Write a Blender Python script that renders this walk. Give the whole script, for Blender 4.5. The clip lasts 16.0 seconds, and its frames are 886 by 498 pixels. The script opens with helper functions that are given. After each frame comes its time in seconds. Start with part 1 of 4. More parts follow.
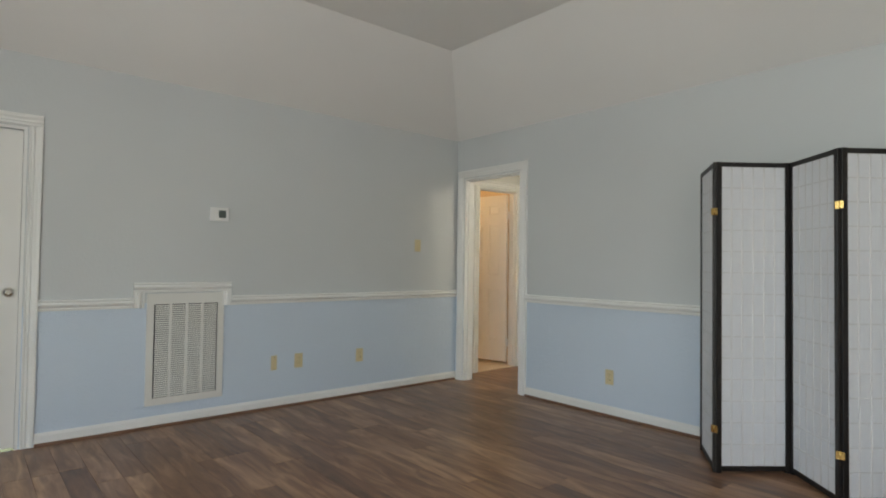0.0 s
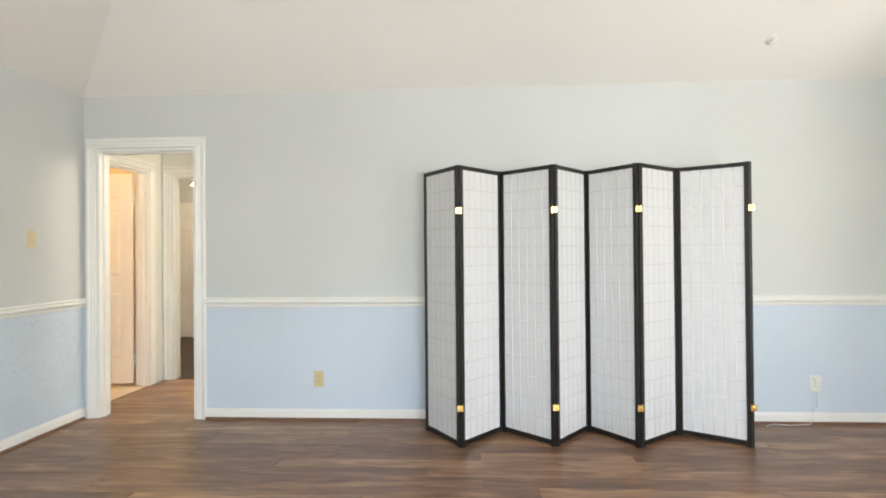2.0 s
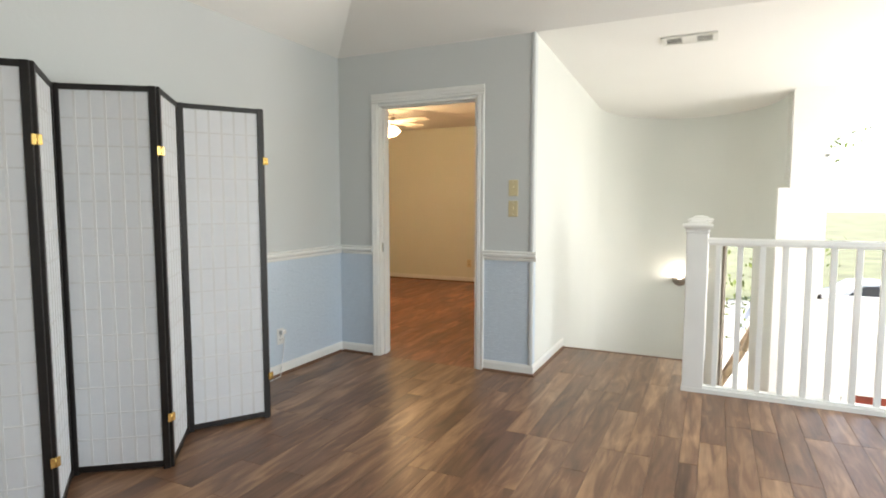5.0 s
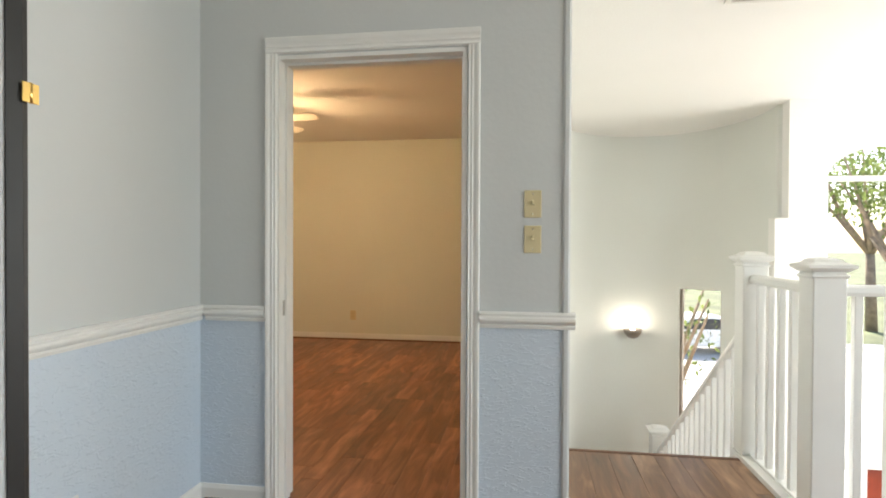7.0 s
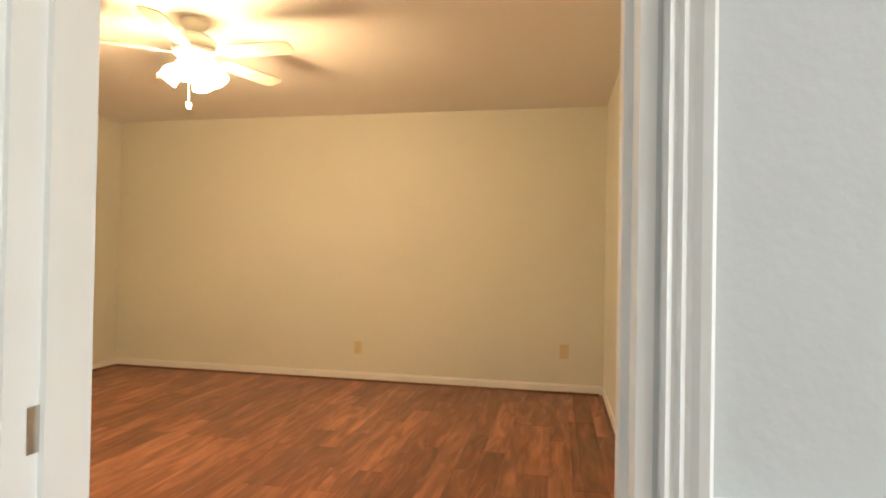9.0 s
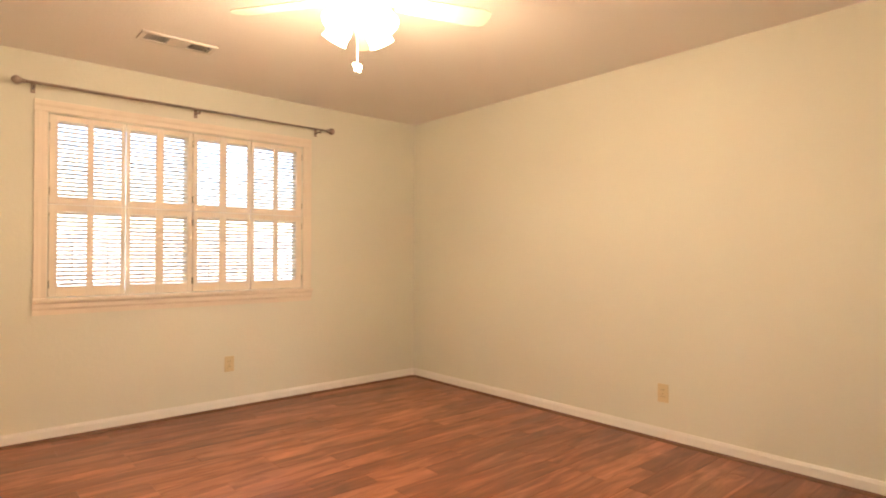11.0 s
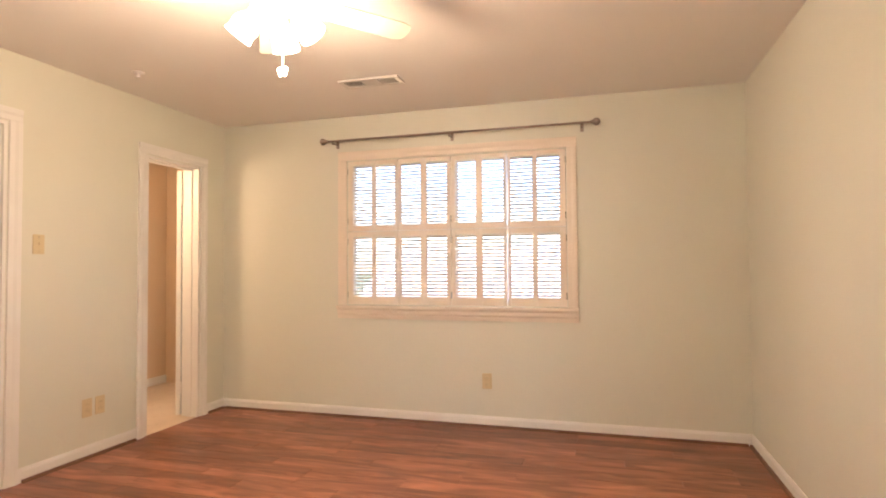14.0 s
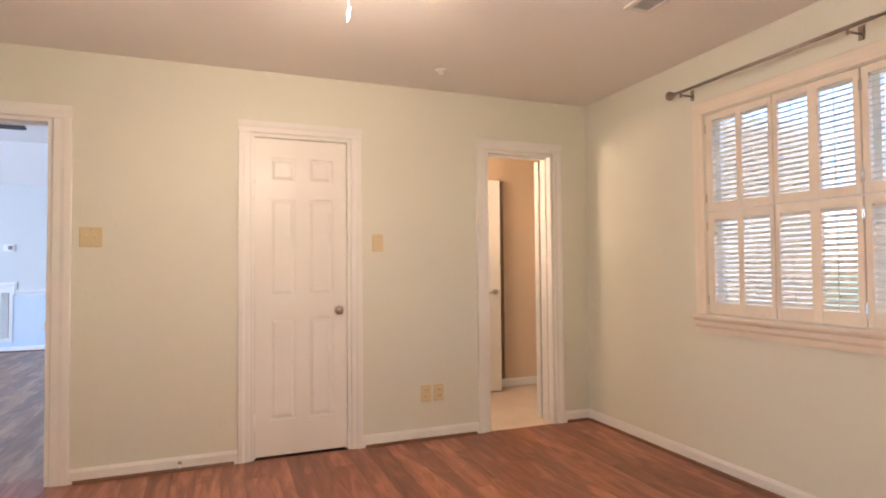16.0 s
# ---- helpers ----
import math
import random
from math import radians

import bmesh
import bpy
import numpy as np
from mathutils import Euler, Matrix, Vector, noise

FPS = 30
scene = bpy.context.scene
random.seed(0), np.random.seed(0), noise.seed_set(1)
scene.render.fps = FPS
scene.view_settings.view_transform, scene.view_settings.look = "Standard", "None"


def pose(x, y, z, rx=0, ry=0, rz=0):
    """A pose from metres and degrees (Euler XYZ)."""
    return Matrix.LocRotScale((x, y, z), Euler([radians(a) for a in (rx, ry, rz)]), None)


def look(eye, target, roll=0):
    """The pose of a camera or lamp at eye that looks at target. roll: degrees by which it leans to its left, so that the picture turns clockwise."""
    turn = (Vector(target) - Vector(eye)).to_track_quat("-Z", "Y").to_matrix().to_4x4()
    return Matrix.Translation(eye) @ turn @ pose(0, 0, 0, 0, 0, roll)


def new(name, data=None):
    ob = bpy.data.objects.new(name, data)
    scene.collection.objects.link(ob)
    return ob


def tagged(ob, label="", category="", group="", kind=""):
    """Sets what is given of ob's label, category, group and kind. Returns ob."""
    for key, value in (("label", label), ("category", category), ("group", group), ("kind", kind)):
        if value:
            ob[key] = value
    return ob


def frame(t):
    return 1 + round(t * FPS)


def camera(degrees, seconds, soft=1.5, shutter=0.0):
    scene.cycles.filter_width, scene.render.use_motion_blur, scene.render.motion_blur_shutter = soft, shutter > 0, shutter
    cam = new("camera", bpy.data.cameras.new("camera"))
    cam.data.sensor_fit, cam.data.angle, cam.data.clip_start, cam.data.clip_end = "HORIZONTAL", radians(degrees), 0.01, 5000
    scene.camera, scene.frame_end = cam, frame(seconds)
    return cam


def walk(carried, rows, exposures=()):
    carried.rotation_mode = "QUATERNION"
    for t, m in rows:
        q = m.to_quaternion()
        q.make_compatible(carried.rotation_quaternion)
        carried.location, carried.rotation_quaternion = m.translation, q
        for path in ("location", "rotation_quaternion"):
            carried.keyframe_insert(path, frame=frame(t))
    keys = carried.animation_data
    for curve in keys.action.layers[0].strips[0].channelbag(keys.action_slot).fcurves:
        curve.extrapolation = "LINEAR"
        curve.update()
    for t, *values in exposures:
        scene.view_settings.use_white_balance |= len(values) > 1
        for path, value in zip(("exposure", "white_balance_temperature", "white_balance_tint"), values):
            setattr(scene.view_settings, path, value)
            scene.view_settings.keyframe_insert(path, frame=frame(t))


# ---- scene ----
# ---- camera ----
PATH = [
    (0, (4.334, -3.887, 1.171), (2.813, -2.589, 1.224), 0.8),
    (0.5, (3.987, -4.102, 1.196), (2.775, -2.512, 1.241), 0.6),
    (1, (3.671, -4.122, 1.19), (2.762, -2.341, 1.234), 0.3),
    (1.5, (3.368, -4.109, 1.219), (2.79, -2.194, 1.249), 0.1),
    (2, (2.975, -4.14, 1.229), (2.861, -2.143, 1.243), -0.5),
    (2.5, (2.597, -4.052, 1.283), (2.949, -2.083, 1.258), -0.7),
    (3, (2.227, -3.995, 1.283), (2.935, -2.125, 1.23), -0.6),
    (3.5, (2.12, -3.98, 1.286), (3.176, -2.284, 1.189), -0.8),
    (4, (1.995, -3.606, 1.274), (3.45, -2.24, 1.127), -0.4),
    (4.5, (2.0, -3.184, 1.252), (3.669, -2.092, 1.099), -0.2),
    (5, (2.207, -2.833, 1.261), (4.004, -1.972, 1.097), -0.0),
    (5.2, (2.308, -2.71, 1.256), (4.135, -1.912, 1.095), 0.1),
    (7.3, (4.007, -1.388, 1.2), (5.988, -1.11, 1.176), 0.3),
    (7.5, (4.218, -1.333, 1.203), (6.199, -1.055, 1.172), 0.4),
    (8, (4.726, -1.189, 1.188), (6.705, -0.904, 1.156), 0.5),
    (8.2, (4.914, -1.134, 1.16), (6.893, -0.85, 1.145), 0.5),
    (10.3, (6.313, -1.14, 1.165), (8.05, -0.149, 1.179), 0.8),
    (10.5, (6.502, -1.16, 1.166), (8.148, -0.023, 1.174), 0.3),
    (11, (6.976, -1.147, 1.174), (8.296, 0.356, 1.196), 0.1),
    (11.5, (7.478, -1.201, 1.202), (8.401, 0.573, 1.235), 0.4),
    (12, (7.881, -1.147, 1.234), (8.468, 0.765, 1.27), 0.1),
    (12.5, (8.319, -1.132, 1.196), (8.612, 0.845, 1.272), -0.0),
    (13, (8.802, -1.134, 1.191), (8.755, 0.864, 1.255), 0.0),
    (13.5, (9.225, -1.091, 1.257), (8.918, 0.885, 1.296), -0.3),
    (14, (9.485, -1.028, 1.211), (8.928, 0.892, 1.271), -0.4),
    (14.5, (9.758, -0.732, 1.214), (8.782, 1.014, 1.265), -0.5),
    (15, (9.935, -0.34, 1.184), (8.582, 1.131, 1.246), -0.6),
    (15.5, (9.976, 0.072, 1.168), (8.332, 1.209, 1.235), -0.5),
    (16, (9.991, 0.543, 1.192), (8.125, 1.26, 1.254), -0.5),
]
# seconds, stops, white balance in kelvin, tint
EXPOSURE = [(0.0, 1.16, 6850, 11), (0.5, 1.58, 7000, 12), (1.5, 2.15, 7050, 13), (3.0, 2.27, 7050, 13), (4.0, 1.98, 7050, 13), (5.0, 1.76, 7050, 12), (7.5, 1.92, 7050, 12), (8.2, 2.1, 7050, 11), (10.5, 2.74, 6450, 18), (12.0, 2.64, 5850, 18), (14.5, 2.64, 5500, 20), (16.0, 2.44, 5150, 20)]
cam = camera(76.2, 16.0, 1.9)
walk(cam, [(t, look(eye, aim, roll)) for t, eye, aim, roll in PATH], EXPOSURE)

# ---- world, sun, large lights, exposure ----
world = bpy.data.worlds.new("world")
scene.world = world
world.use_nodes = True
wn = world.node_tree.nodes
sky = wn.new("ShaderNodeTexSky")
sky.sky_type, sky.sun_disc = "NISHITA", False
sky.sun_elevation, sky.sun_rotation = radians(52), radians(93)
wn["Background"].inputs["Strength"].default_value = 0.15
world.node_tree.links.new(sky.outputs["Color"], wn["Background"].inputs["Color"])


def lamp(name, kind, m, energy, color, size=0.1, size_y=None, spread=None):
    data = bpy.data.lights.new(name, kind)
    data.energy, data.color = energy, color
    if kind == "AREA":
        data.shape, data.size, data.size_y = "RECTANGLE", size, size_y or size
        if spread:
            data.spread = radians(spread)
    elif kind == "SUN":
        data.angle = radians(size)
    else:
        data.shadow_soft_size = size
    ob = new(name, data)
    ob.matrix_basis = m
    return ob


DAY = (0.83, 0.935, 1.0)
WARM = (1.0, 0.67, 0.365)
# sun high in the sky, on the front of the house
lamp("sun", "SUN", look((36, -2, 42), (0, 0, 0)), 5.0, (1.0, 0.95, 0.88), 0.6)
# daylight lamps in openings added to the unseen south wall of loft and foyer
lamp("loft_window_light", "AREA", look((3.8, -5.52, 1.35), (3.8, 0, 0.9)), 32, DAY, 2.9, 1.5)
lamp("foyer_fill_light", "AREA", look((7.4, -5.5, 0.6), (7.4, 0, 0.4)), 30, (0.96, 0.98, 1.0), 1.5, 2.4)


# ---- materials ----
def nodes(name):
    m = bpy.data.materials.new(name)
    m.use_nodes = True
    return m, m.node_tree.nodes, m.node_tree.links, m.node_tree.nodes["Principled BSDF"]


def paint(name, color, rough=0.55, vary=0.04, bump=0.15, scale=60.0, coarse=0.8, metal=0.0, detail=6.0):
    """Paint, plaster, plastic or metal: a slow stain, a fine grain and a relief."""
    m, n, l, b = nodes(name)
    tc = n.new("ShaderNodeTexCoord")
    big, fine = n.new("ShaderNodeTexNoise"), n.new("ShaderNodeTexNoise")
    big.inputs["Scale"].default_value, fine.inputs["Scale"].default_value = coarse, scale
    fine.inputs["Detail"].default_value = detail
    for t in (big, fine):
        l.new(tc.outputs["Object"], t.inputs["Vector"])
    ramp = n.new("ShaderNodeMapRange")
    ramp.inputs["To Min"].default_value, ramp.inputs["To Max"].default_value = 1 - vary, 1 + vary
    ramp.inputs["From Min"].default_value, ramp.inputs["From Max"].default_value = 0.3, 0.7
    l.new(big.outputs["Fac"], ramp.inputs["Value"])
    mul = n.new("ShaderNodeVectorMath")
    mul.operation = "SCALE"
    mul.inputs[0].default_value = color
    l.new(ramp.outputs["Result"], mul.inputs["Scale"])
    l.new(mul.outputs["Vector"], b.inputs["Base Color"])
    rr = n.new("ShaderNodeMapRange")
    rr.inputs["To Min"].default_value, rr.inputs["To Max"].default_value = rough - 0.07, rough + 0.07
    l.new(fine.outputs["Fac"], rr.inputs["Value"])
    l.new(rr.outputs["Result"], b.inputs["Roughness"])
    b.inputs["Metallic"].default_value = metal
    if bump:
        bp = n.new("ShaderNodeBump")
        bp.inputs["Strength"].default_value, bp.inputs["Distance"].default_value = bump, 0.004
        l.new(fine.outputs["Fac"], bp.inputs["Height"])
        l.new(bp.outputs["Normal"], b.inputs["Normal"])
    return m


def knockdown(name, color):
    """Wall paint over an irregular trowelled plaster relief."""
    m, n, l, b = nodes(name)
    tc, mp = n.new("ShaderNodeTexCoord"), n.new("ShaderNodeMapping")
    mp.inputs["Rotation"].default_value = (0.5, 0.6, 0.4)
    mp.inputs["Scale"].default_value = (1.0, 1.0, 2.2)
    l.new(tc.outputs["Object"], mp.inputs["Vector"])
    a = n.new("ShaderNodeTexNoise")
    a.inputs["Scale"].default_value, a.inputs["Detail"].default_value, a.inputs["Distortion"].default_value = 34, 3, 0.9
    l.new(mp.outputs["Vector"], a.inputs["Vector"])
    cut = n.new("ShaderNodeMapRange")
    cut.inputs["From Min"].default_value, cut.inputs["From Max"].default_value = 0.52, 0.66
    l.new(a.outputs["Fac"], cut.inputs["Value"])
    bp = n.new("ShaderNodeBump")
    bp.inputs["Strength"].default_value, bp.inputs["Distance"].default_value = 0.45, 0.006
    l.new(cut.outputs["Result"], bp.inputs["Height"])
    l.new(bp.outputs["Normal"], b.inputs["Normal"])
    big = n.new("ShaderNodeTexNoise")
    big.inputs["Scale"].default_value = 0.9
    l.new(tc.outputs["Object"], big.inputs["Vector"])
    rp = n.new("ShaderNodeMapRange")
    rp.inputs["To Min"].default_value, rp.inputs["To Max"].default_value = 0.95, 1.05
    l.new(big.outputs["Fac"], rp.inputs["Value"])
    mul = n.new("ShaderNodeVectorMath")
    mul.operation = "SCALE"
    mul.inputs[0].default_value = color
    l.new(rp.outputs["Result"], mul.inputs["Scale"])
    l.new(mul.outputs["Vector"], b.inputs["Base Color"])
    b.inputs["Roughness"].default_value = 0.5
    return m


def wood_floor(name, tint=(1.0, 1.0, 1.0)):
    """Laminate: each plank its own tone, with streaks and knots along x."""
    m, n, l, b = nodes(name)
    tc, oi = n.new("ShaderNodeTexCoord"), n.new("ShaderNodeObjectInfo")
    geo = n.new("ShaderNodeNewGeometry")
    rnd = n.new("ShaderNodeMath")
    rnd.operation = "ADD"
    l.new(oi.outputs["Random"], rnd.inputs[0])
    l.new(geo.outputs["Random Per Island"], rnd.inputs[1])
    fr = n.new("ShaderNodeMath")
    fr.operation = "FRACT"
    l.new(rnd.outputs[0], fr.inputs[0])
    off = n.new("ShaderNodeVectorMath")
    off.operation = "SCALE"
    off.inputs[0].default_value = (37.0, 91.0, 53.0)
    l.new(fr.outputs[0], off.inputs["Scale"])
    add = n.new("ShaderNodeVectorMath")
    l.new(geo.outputs["Position"], add.inputs[0])
    l.new(off.outputs["Vector"], add.inputs[1])
    maps = []
    for sc, det, dist in (((2.5, 13.0, 1.0), 4, 1.0), ((5.0, 90.0, 1.0), 5, 0.3), ((0.9, 5.0, 1.0), 2, 1.2)):
        mp, t = n.new("ShaderNodeMapping"), n.new("ShaderNodeTexNoise")
        mp.inputs["Scale"].default_value = sc
        t.inputs["Scale"].default_value, t.inputs["Detail"].default_value, t.inputs["Distortion"].default_value = 1.0, det, dist
        l.new(add.outputs["Vector"], mp.inputs["Vector"])
        l.new(mp.outputs["Vector"], t.inputs["Vector"])
        maps.append(t)
    tone = n.new("ShaderNodeValToRGB")
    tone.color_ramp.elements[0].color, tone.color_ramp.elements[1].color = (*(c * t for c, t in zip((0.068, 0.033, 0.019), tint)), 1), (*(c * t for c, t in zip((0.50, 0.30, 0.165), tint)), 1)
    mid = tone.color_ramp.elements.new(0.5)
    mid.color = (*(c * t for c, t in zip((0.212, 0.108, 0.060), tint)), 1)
    s1 = n.new("ShaderNodeMath")
    s1.operation = "MULTIPLY_ADD"
    s1.inputs[1].default_value = 1.35
    l.new(maps[0].outputs["Fac"], s1.inputs[0])
    s2 = n.new("ShaderNodeMath")
    s2.operation = "MULTIPLY_ADD"
    s2.inputs[1].default_value = 0.34
    s2.inputs[2].default_value = -0.48
    l.new(fr.outputs[0], s2.inputs[0])
    l.new(s2.outputs[0], s1.inputs[2])
    s3 = n.new("ShaderNodeMath")
    s3.operation = "MULTIPLY_ADD"
    s3.inputs[1].default_value = 0.3
    l.new(maps[1].outputs["Fac"], s3.inputs[0])
    l.new(s1.outputs[0], s3.inputs[2])
    l.new(s3.outputs[0], tone.inputs["Fac"])
    l.new(tone.outputs["Color"], b.inputs["Base Color"])
    rr = n.new("ShaderNodeMapRange")
    rr.inputs["To Min"].default_value, rr.inputs["To Max"].default_value = 0.25, 0.44
    l.new(maps[2].outputs["Fac"], rr.inputs["Value"])
    l.new(rr.outputs["Result"], b.inputs["Roughness"])
    bp = n.new("ShaderNodeBump")
    bp.inputs["Strength"].default_value, bp.inputs["Distance"].default_value = 0.22, 0.0015
    l.new(maps[1].outputs["Fac"], bp.inputs["Height"])
    l.new(bp.outputs["Normal"], b.inputs["Normal"])
    return m


def glow(name, color, strength):
    m, n, l, b = nodes(name)
    b.inputs["Base Color"].default_value = (0.9, 0.88, 0.82, 1)
    b.inputs["Emission Color"].default_value = (*color, 1)
    b.inputs["Emission Strength"].default_value = strength
    return m


def glass(name):
    m, n, l, b = nodes(name)
    b.inputs["Transmission Weight"].default_value = 1.0
    b.inputs["Roughness"].default_value = 0.0
    b.inputs["IOR"].default_value = 1.02
    return m


def leafy(name, color):
    m, n, l, b = nodes(name)
    geo, mp = n.new("ShaderNodeNewGeometry"), n.new("ShaderNodeMapRange")
    mp.inputs["To Min"].default_value, mp.inputs["To Max"].default_value = 0.6, 1.5
    l.new(geo.outputs["Random Per Island"], mp.inputs["Value"])
    mul = n.new("ShaderNodeVectorMath")
    mul.operation = "SCALE"
    mul.inputs[0].default_value = color
    l.new(mp.outputs["Result"], mul.inputs["Scale"])
    l.new(mul.outputs["Vector"], b.inputs["Base Color"])
    b.inputs["Roughness"].default_value = 0.6
    tr, mix = n.new("ShaderNodeBsdfTranslucent"), n.new("ShaderNodeMixShader")
    l.new(mul.outputs["Vector"], tr.inputs["Color"])
    mix.inputs["Fac"].default_value = 0.5
    l.new(b.outputs["BSDF"], mix.inputs[1])
    l.new(tr.outputs["BSDF"], mix.inputs[2])
    l.new(mix.outputs["Shader"], n["Material Output"].inputs["Surface"])
    return m


def rice_paper(name):
    """Thin white paper that lets light through, with faint fibres."""
    m, n, l, b = nodes(name)
    tc, t = n.new("ShaderNodeTexCoord"), n.new("ShaderNodeTexNoise")
    t.inputs["Scale"].default_value, t.inputs["Detail"].default_value = 22, 8
    l.new(tc.outputs["Object"], t.inputs["Vector"])
    r = n.new("ShaderNodeValToRGB")
    r.color_ramp.elements[0].color, r.color_ramp.elements[1].color = (0.77, 0.785, 0.81, 1), (0.83, 0.84, 0.855, 1)
    l.new(t.outputs["Fac"], r.inputs["Fac"])
    l.new(r.outputs["Color"], b.inputs["Base Color"])
    b.inputs["Roughness"].default_value = 0.7
    tr, mix, out = n.new("ShaderNodeBsdfTranslucent"), n.new("ShaderNodeMixShader"), n["Material Output"]
    l.new(r.outputs["Color"], tr.inputs["Color"])
    mix.inputs["Fac"].default_value = 0.22
    l.new(b.outputs["BSDF"], mix.inputs[1])
    l.new(tr.outputs["BSDF"], mix.inputs[2])
    l.new(mix.outputs["Shader"], out.inputs["Surface"])
    return m


WALL_BLUE = knockdown("light_blue_dado_paint", (0.59, 0.675, 0.76))
WALL_PLAIN = paint("pale_grey_wall_paint", (0.585, 0.605, 0.60), 0.5, 0.03, 0.25, 45)
WALL_WHITE = paint("white_stair_wall_paint", (0.71, 0.72, 0.675), 0.6, 0.03, 0.2, 50)
WALL_CREAM = paint("pale_green_cream_wall_paint", (0.70, 0.71, 0.615), 0.55, 0.03, 0.25, 45)
WALL_BATH = paint("warm_beige_wall_paint", (0.68, 0.54, 0.38), 0.55, 0.03, 0.2, 45)
CEIL = paint("white_ceiling_paint", (0.84, 0.825, 0.79), 0.8, 0.02, 0.35, 70)
TRIM = paint("white_gloss_trim_paint", (0.80, 0.80, 0.77), 0.32, 0.03, 0.04, 30, 3.0)
DOOR_PAINT = paint("white_door_paint", (0.80, 0.79, 0.75), 0.35, 0.02, 0.06, 80, 2.0)
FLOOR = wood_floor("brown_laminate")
# same laminate; the bedroom's warm lamplight is put into its red tint
FLOOR_WARM_LIT = wood_floor("brown_laminate_warm_lit", (1.16, 0.83, 0.82))
SUBFLOOR = paint("dark_subfloor", (0.06, 0.035, 0.022), 0.7)
STRIP = paint("brown_floor_moulding", (0.16, 0.08, 0.045), 0.45, 0.15, 0.1, 40, 5)
BLACK_WOOD = paint("black_lacquered_wood", (0.010, 0.008, 0.007), 0.45, 0.2, 0.06, 60, 6)
# grey just below the paper's tone: the lattice's shade as seen through it
LATTICE = paint("lattice_shade_grey", (0.69, 0.69, 0.69), 0.8)
PAPER = rice_paper("rice_paper")
BRASS = paint("polished_brass", (0.85, 0.58, 0.20), 0.22, 0.08, 0.05, 60, 12, 1.0)
NICKEL = paint("satin_nickel", (0.62, 0.60, 0.56), 0.25, 0.06, 0.03, 60, 10, 1.0)
PEWTER = paint("dark_pewter_metal", (0.36, 0.31, 0.27), 0.4, 0.12, 0.08, 80, 10, 1.0)
IVORY = paint("ivory_plastic", (0.64, 0.55, 0.33), 0.35, 0.03, 0.0)
WHITE_PLASTIC = paint("white_plastic", (0.78, 0.78, 0.76), 0.35, 0.02, 0.0)
# near-black that stands for the shade inside grilles, vents and outlet slots
DARK = paint("void_shade_black", (0.03, 0.03, 0.032), 0.8)
GRILLE = paint("enamelled_steel_grille", (0.72, 0.71, 0.66), 0.4, 0.03, 0.03, 40)
SCREEN = paint("grey_lcd", (0.10, 0.12, 0.11), 0.25, 0.02, 0.0)
TILE = paint("cream_floor_tile", (0.72, 0.60, 0.46), 0.3, 0.06, 0.05, 30, 3)
TUB = paint("white_enamel", (0.82, 0.80, 0.76), 0.15, 0.02, 0.0)
GLAZE = paint("white_wall_tile_glaze", (0.78, 0.77, 0.74), 0.12, 0.04, 0.02, 20, 4)
BULB = glow("lit_frosted_glass", (1.0, 0.74, 0.43), 5.0)
BULB_COOL = glow("lit_ceiling_globe", (1.0, 0.92, 0.78), 2.5)
BLADE_W = paint("cream_fan_blade", (0.76, 0.72, 0.62), 0.4, 0.04, 0.03, 30, 4)
BLADE_D = paint("dark_fan_blade", (0.045, 0.04, 0.038), 0.45, 0.2, 0.05, 40, 6)
GLASS = glass("window_glass")
SHUT = paint("cream_shutter_paint", (0.78, 0.71, 0.60), 0.4, 0.03, 0.03, 40, 4)
GRASS = paint("lawn", (0.11, 0.13, 0.06), 0.9, 0.4, 0.6, 25, 0.4)
CONCRETE = paint("pale_concrete", (0.52, 0.50, 0.46), 0.85, 0.12, 0.4, 30, 0.5)
ASPHALT = paint("asphalt", (0.06, 0.06, 0.06), 0.9, 0.2, 0.5, 60, 0.6)
BARK = paint("tan_bark", (0.28, 0.21, 0.15), 0.9, 0.3, 0.9, 25, 4)
LEAF = leafy("green_leaves", (0.13, 0.17, 0.05))
RED_WOOD = paint("red_mahogany_door_stain", (0.26, 0.045, 0.022), 0.35, 0.25, 0.1, 30, 6)
CAR_PAINT = paint("silver_white_car_paint", (0.8, 0.8, 0.8), 0.2, 0.02, 0.0)
RUBBER = paint("black_rubber", (0.02, 0.02, 0.02), 0.8)
CAR_GLASS = paint("dark_car_glass", (0.03, 0.035, 0.04), 0.06, 0.02, 0.0)
SIDING = paint("pale_grey_siding", (0.68, 0.66, 0.66), 0.85, 0.25, 0.5, 30, 5)


# ---- mesh helpers ----
def box(bm, x0, y0, z0, x1, y1, z1):
    r = bmesh.ops.create_cube(bm, size=1.0)
    for v in r["verts"]:
        v.co = Vector(((x0 + x1) / 2 + v.co.x * (x1 - x0), (y0 + y1) / 2 + v.co.y * (y1 - y0), (z0 + z1) / 2 + v.co.z * (z1 - z0)))
    return r["verts"]


def bevelled(bm, w, seg=1):
    bmesh.ops.bevel(bm, geom=list(bm.edges), offset=w, segments=seg, affect="EDGES", profile=0.6)
    return bm


def block(x0, y0, z0, x1, y1, z1, w=0.0, seg=1):
    bm = bmesh.new()
    box(bm, x0, y0, z0, x1, y1, z1)
    return bevelled(bm, w, seg) if w else bm


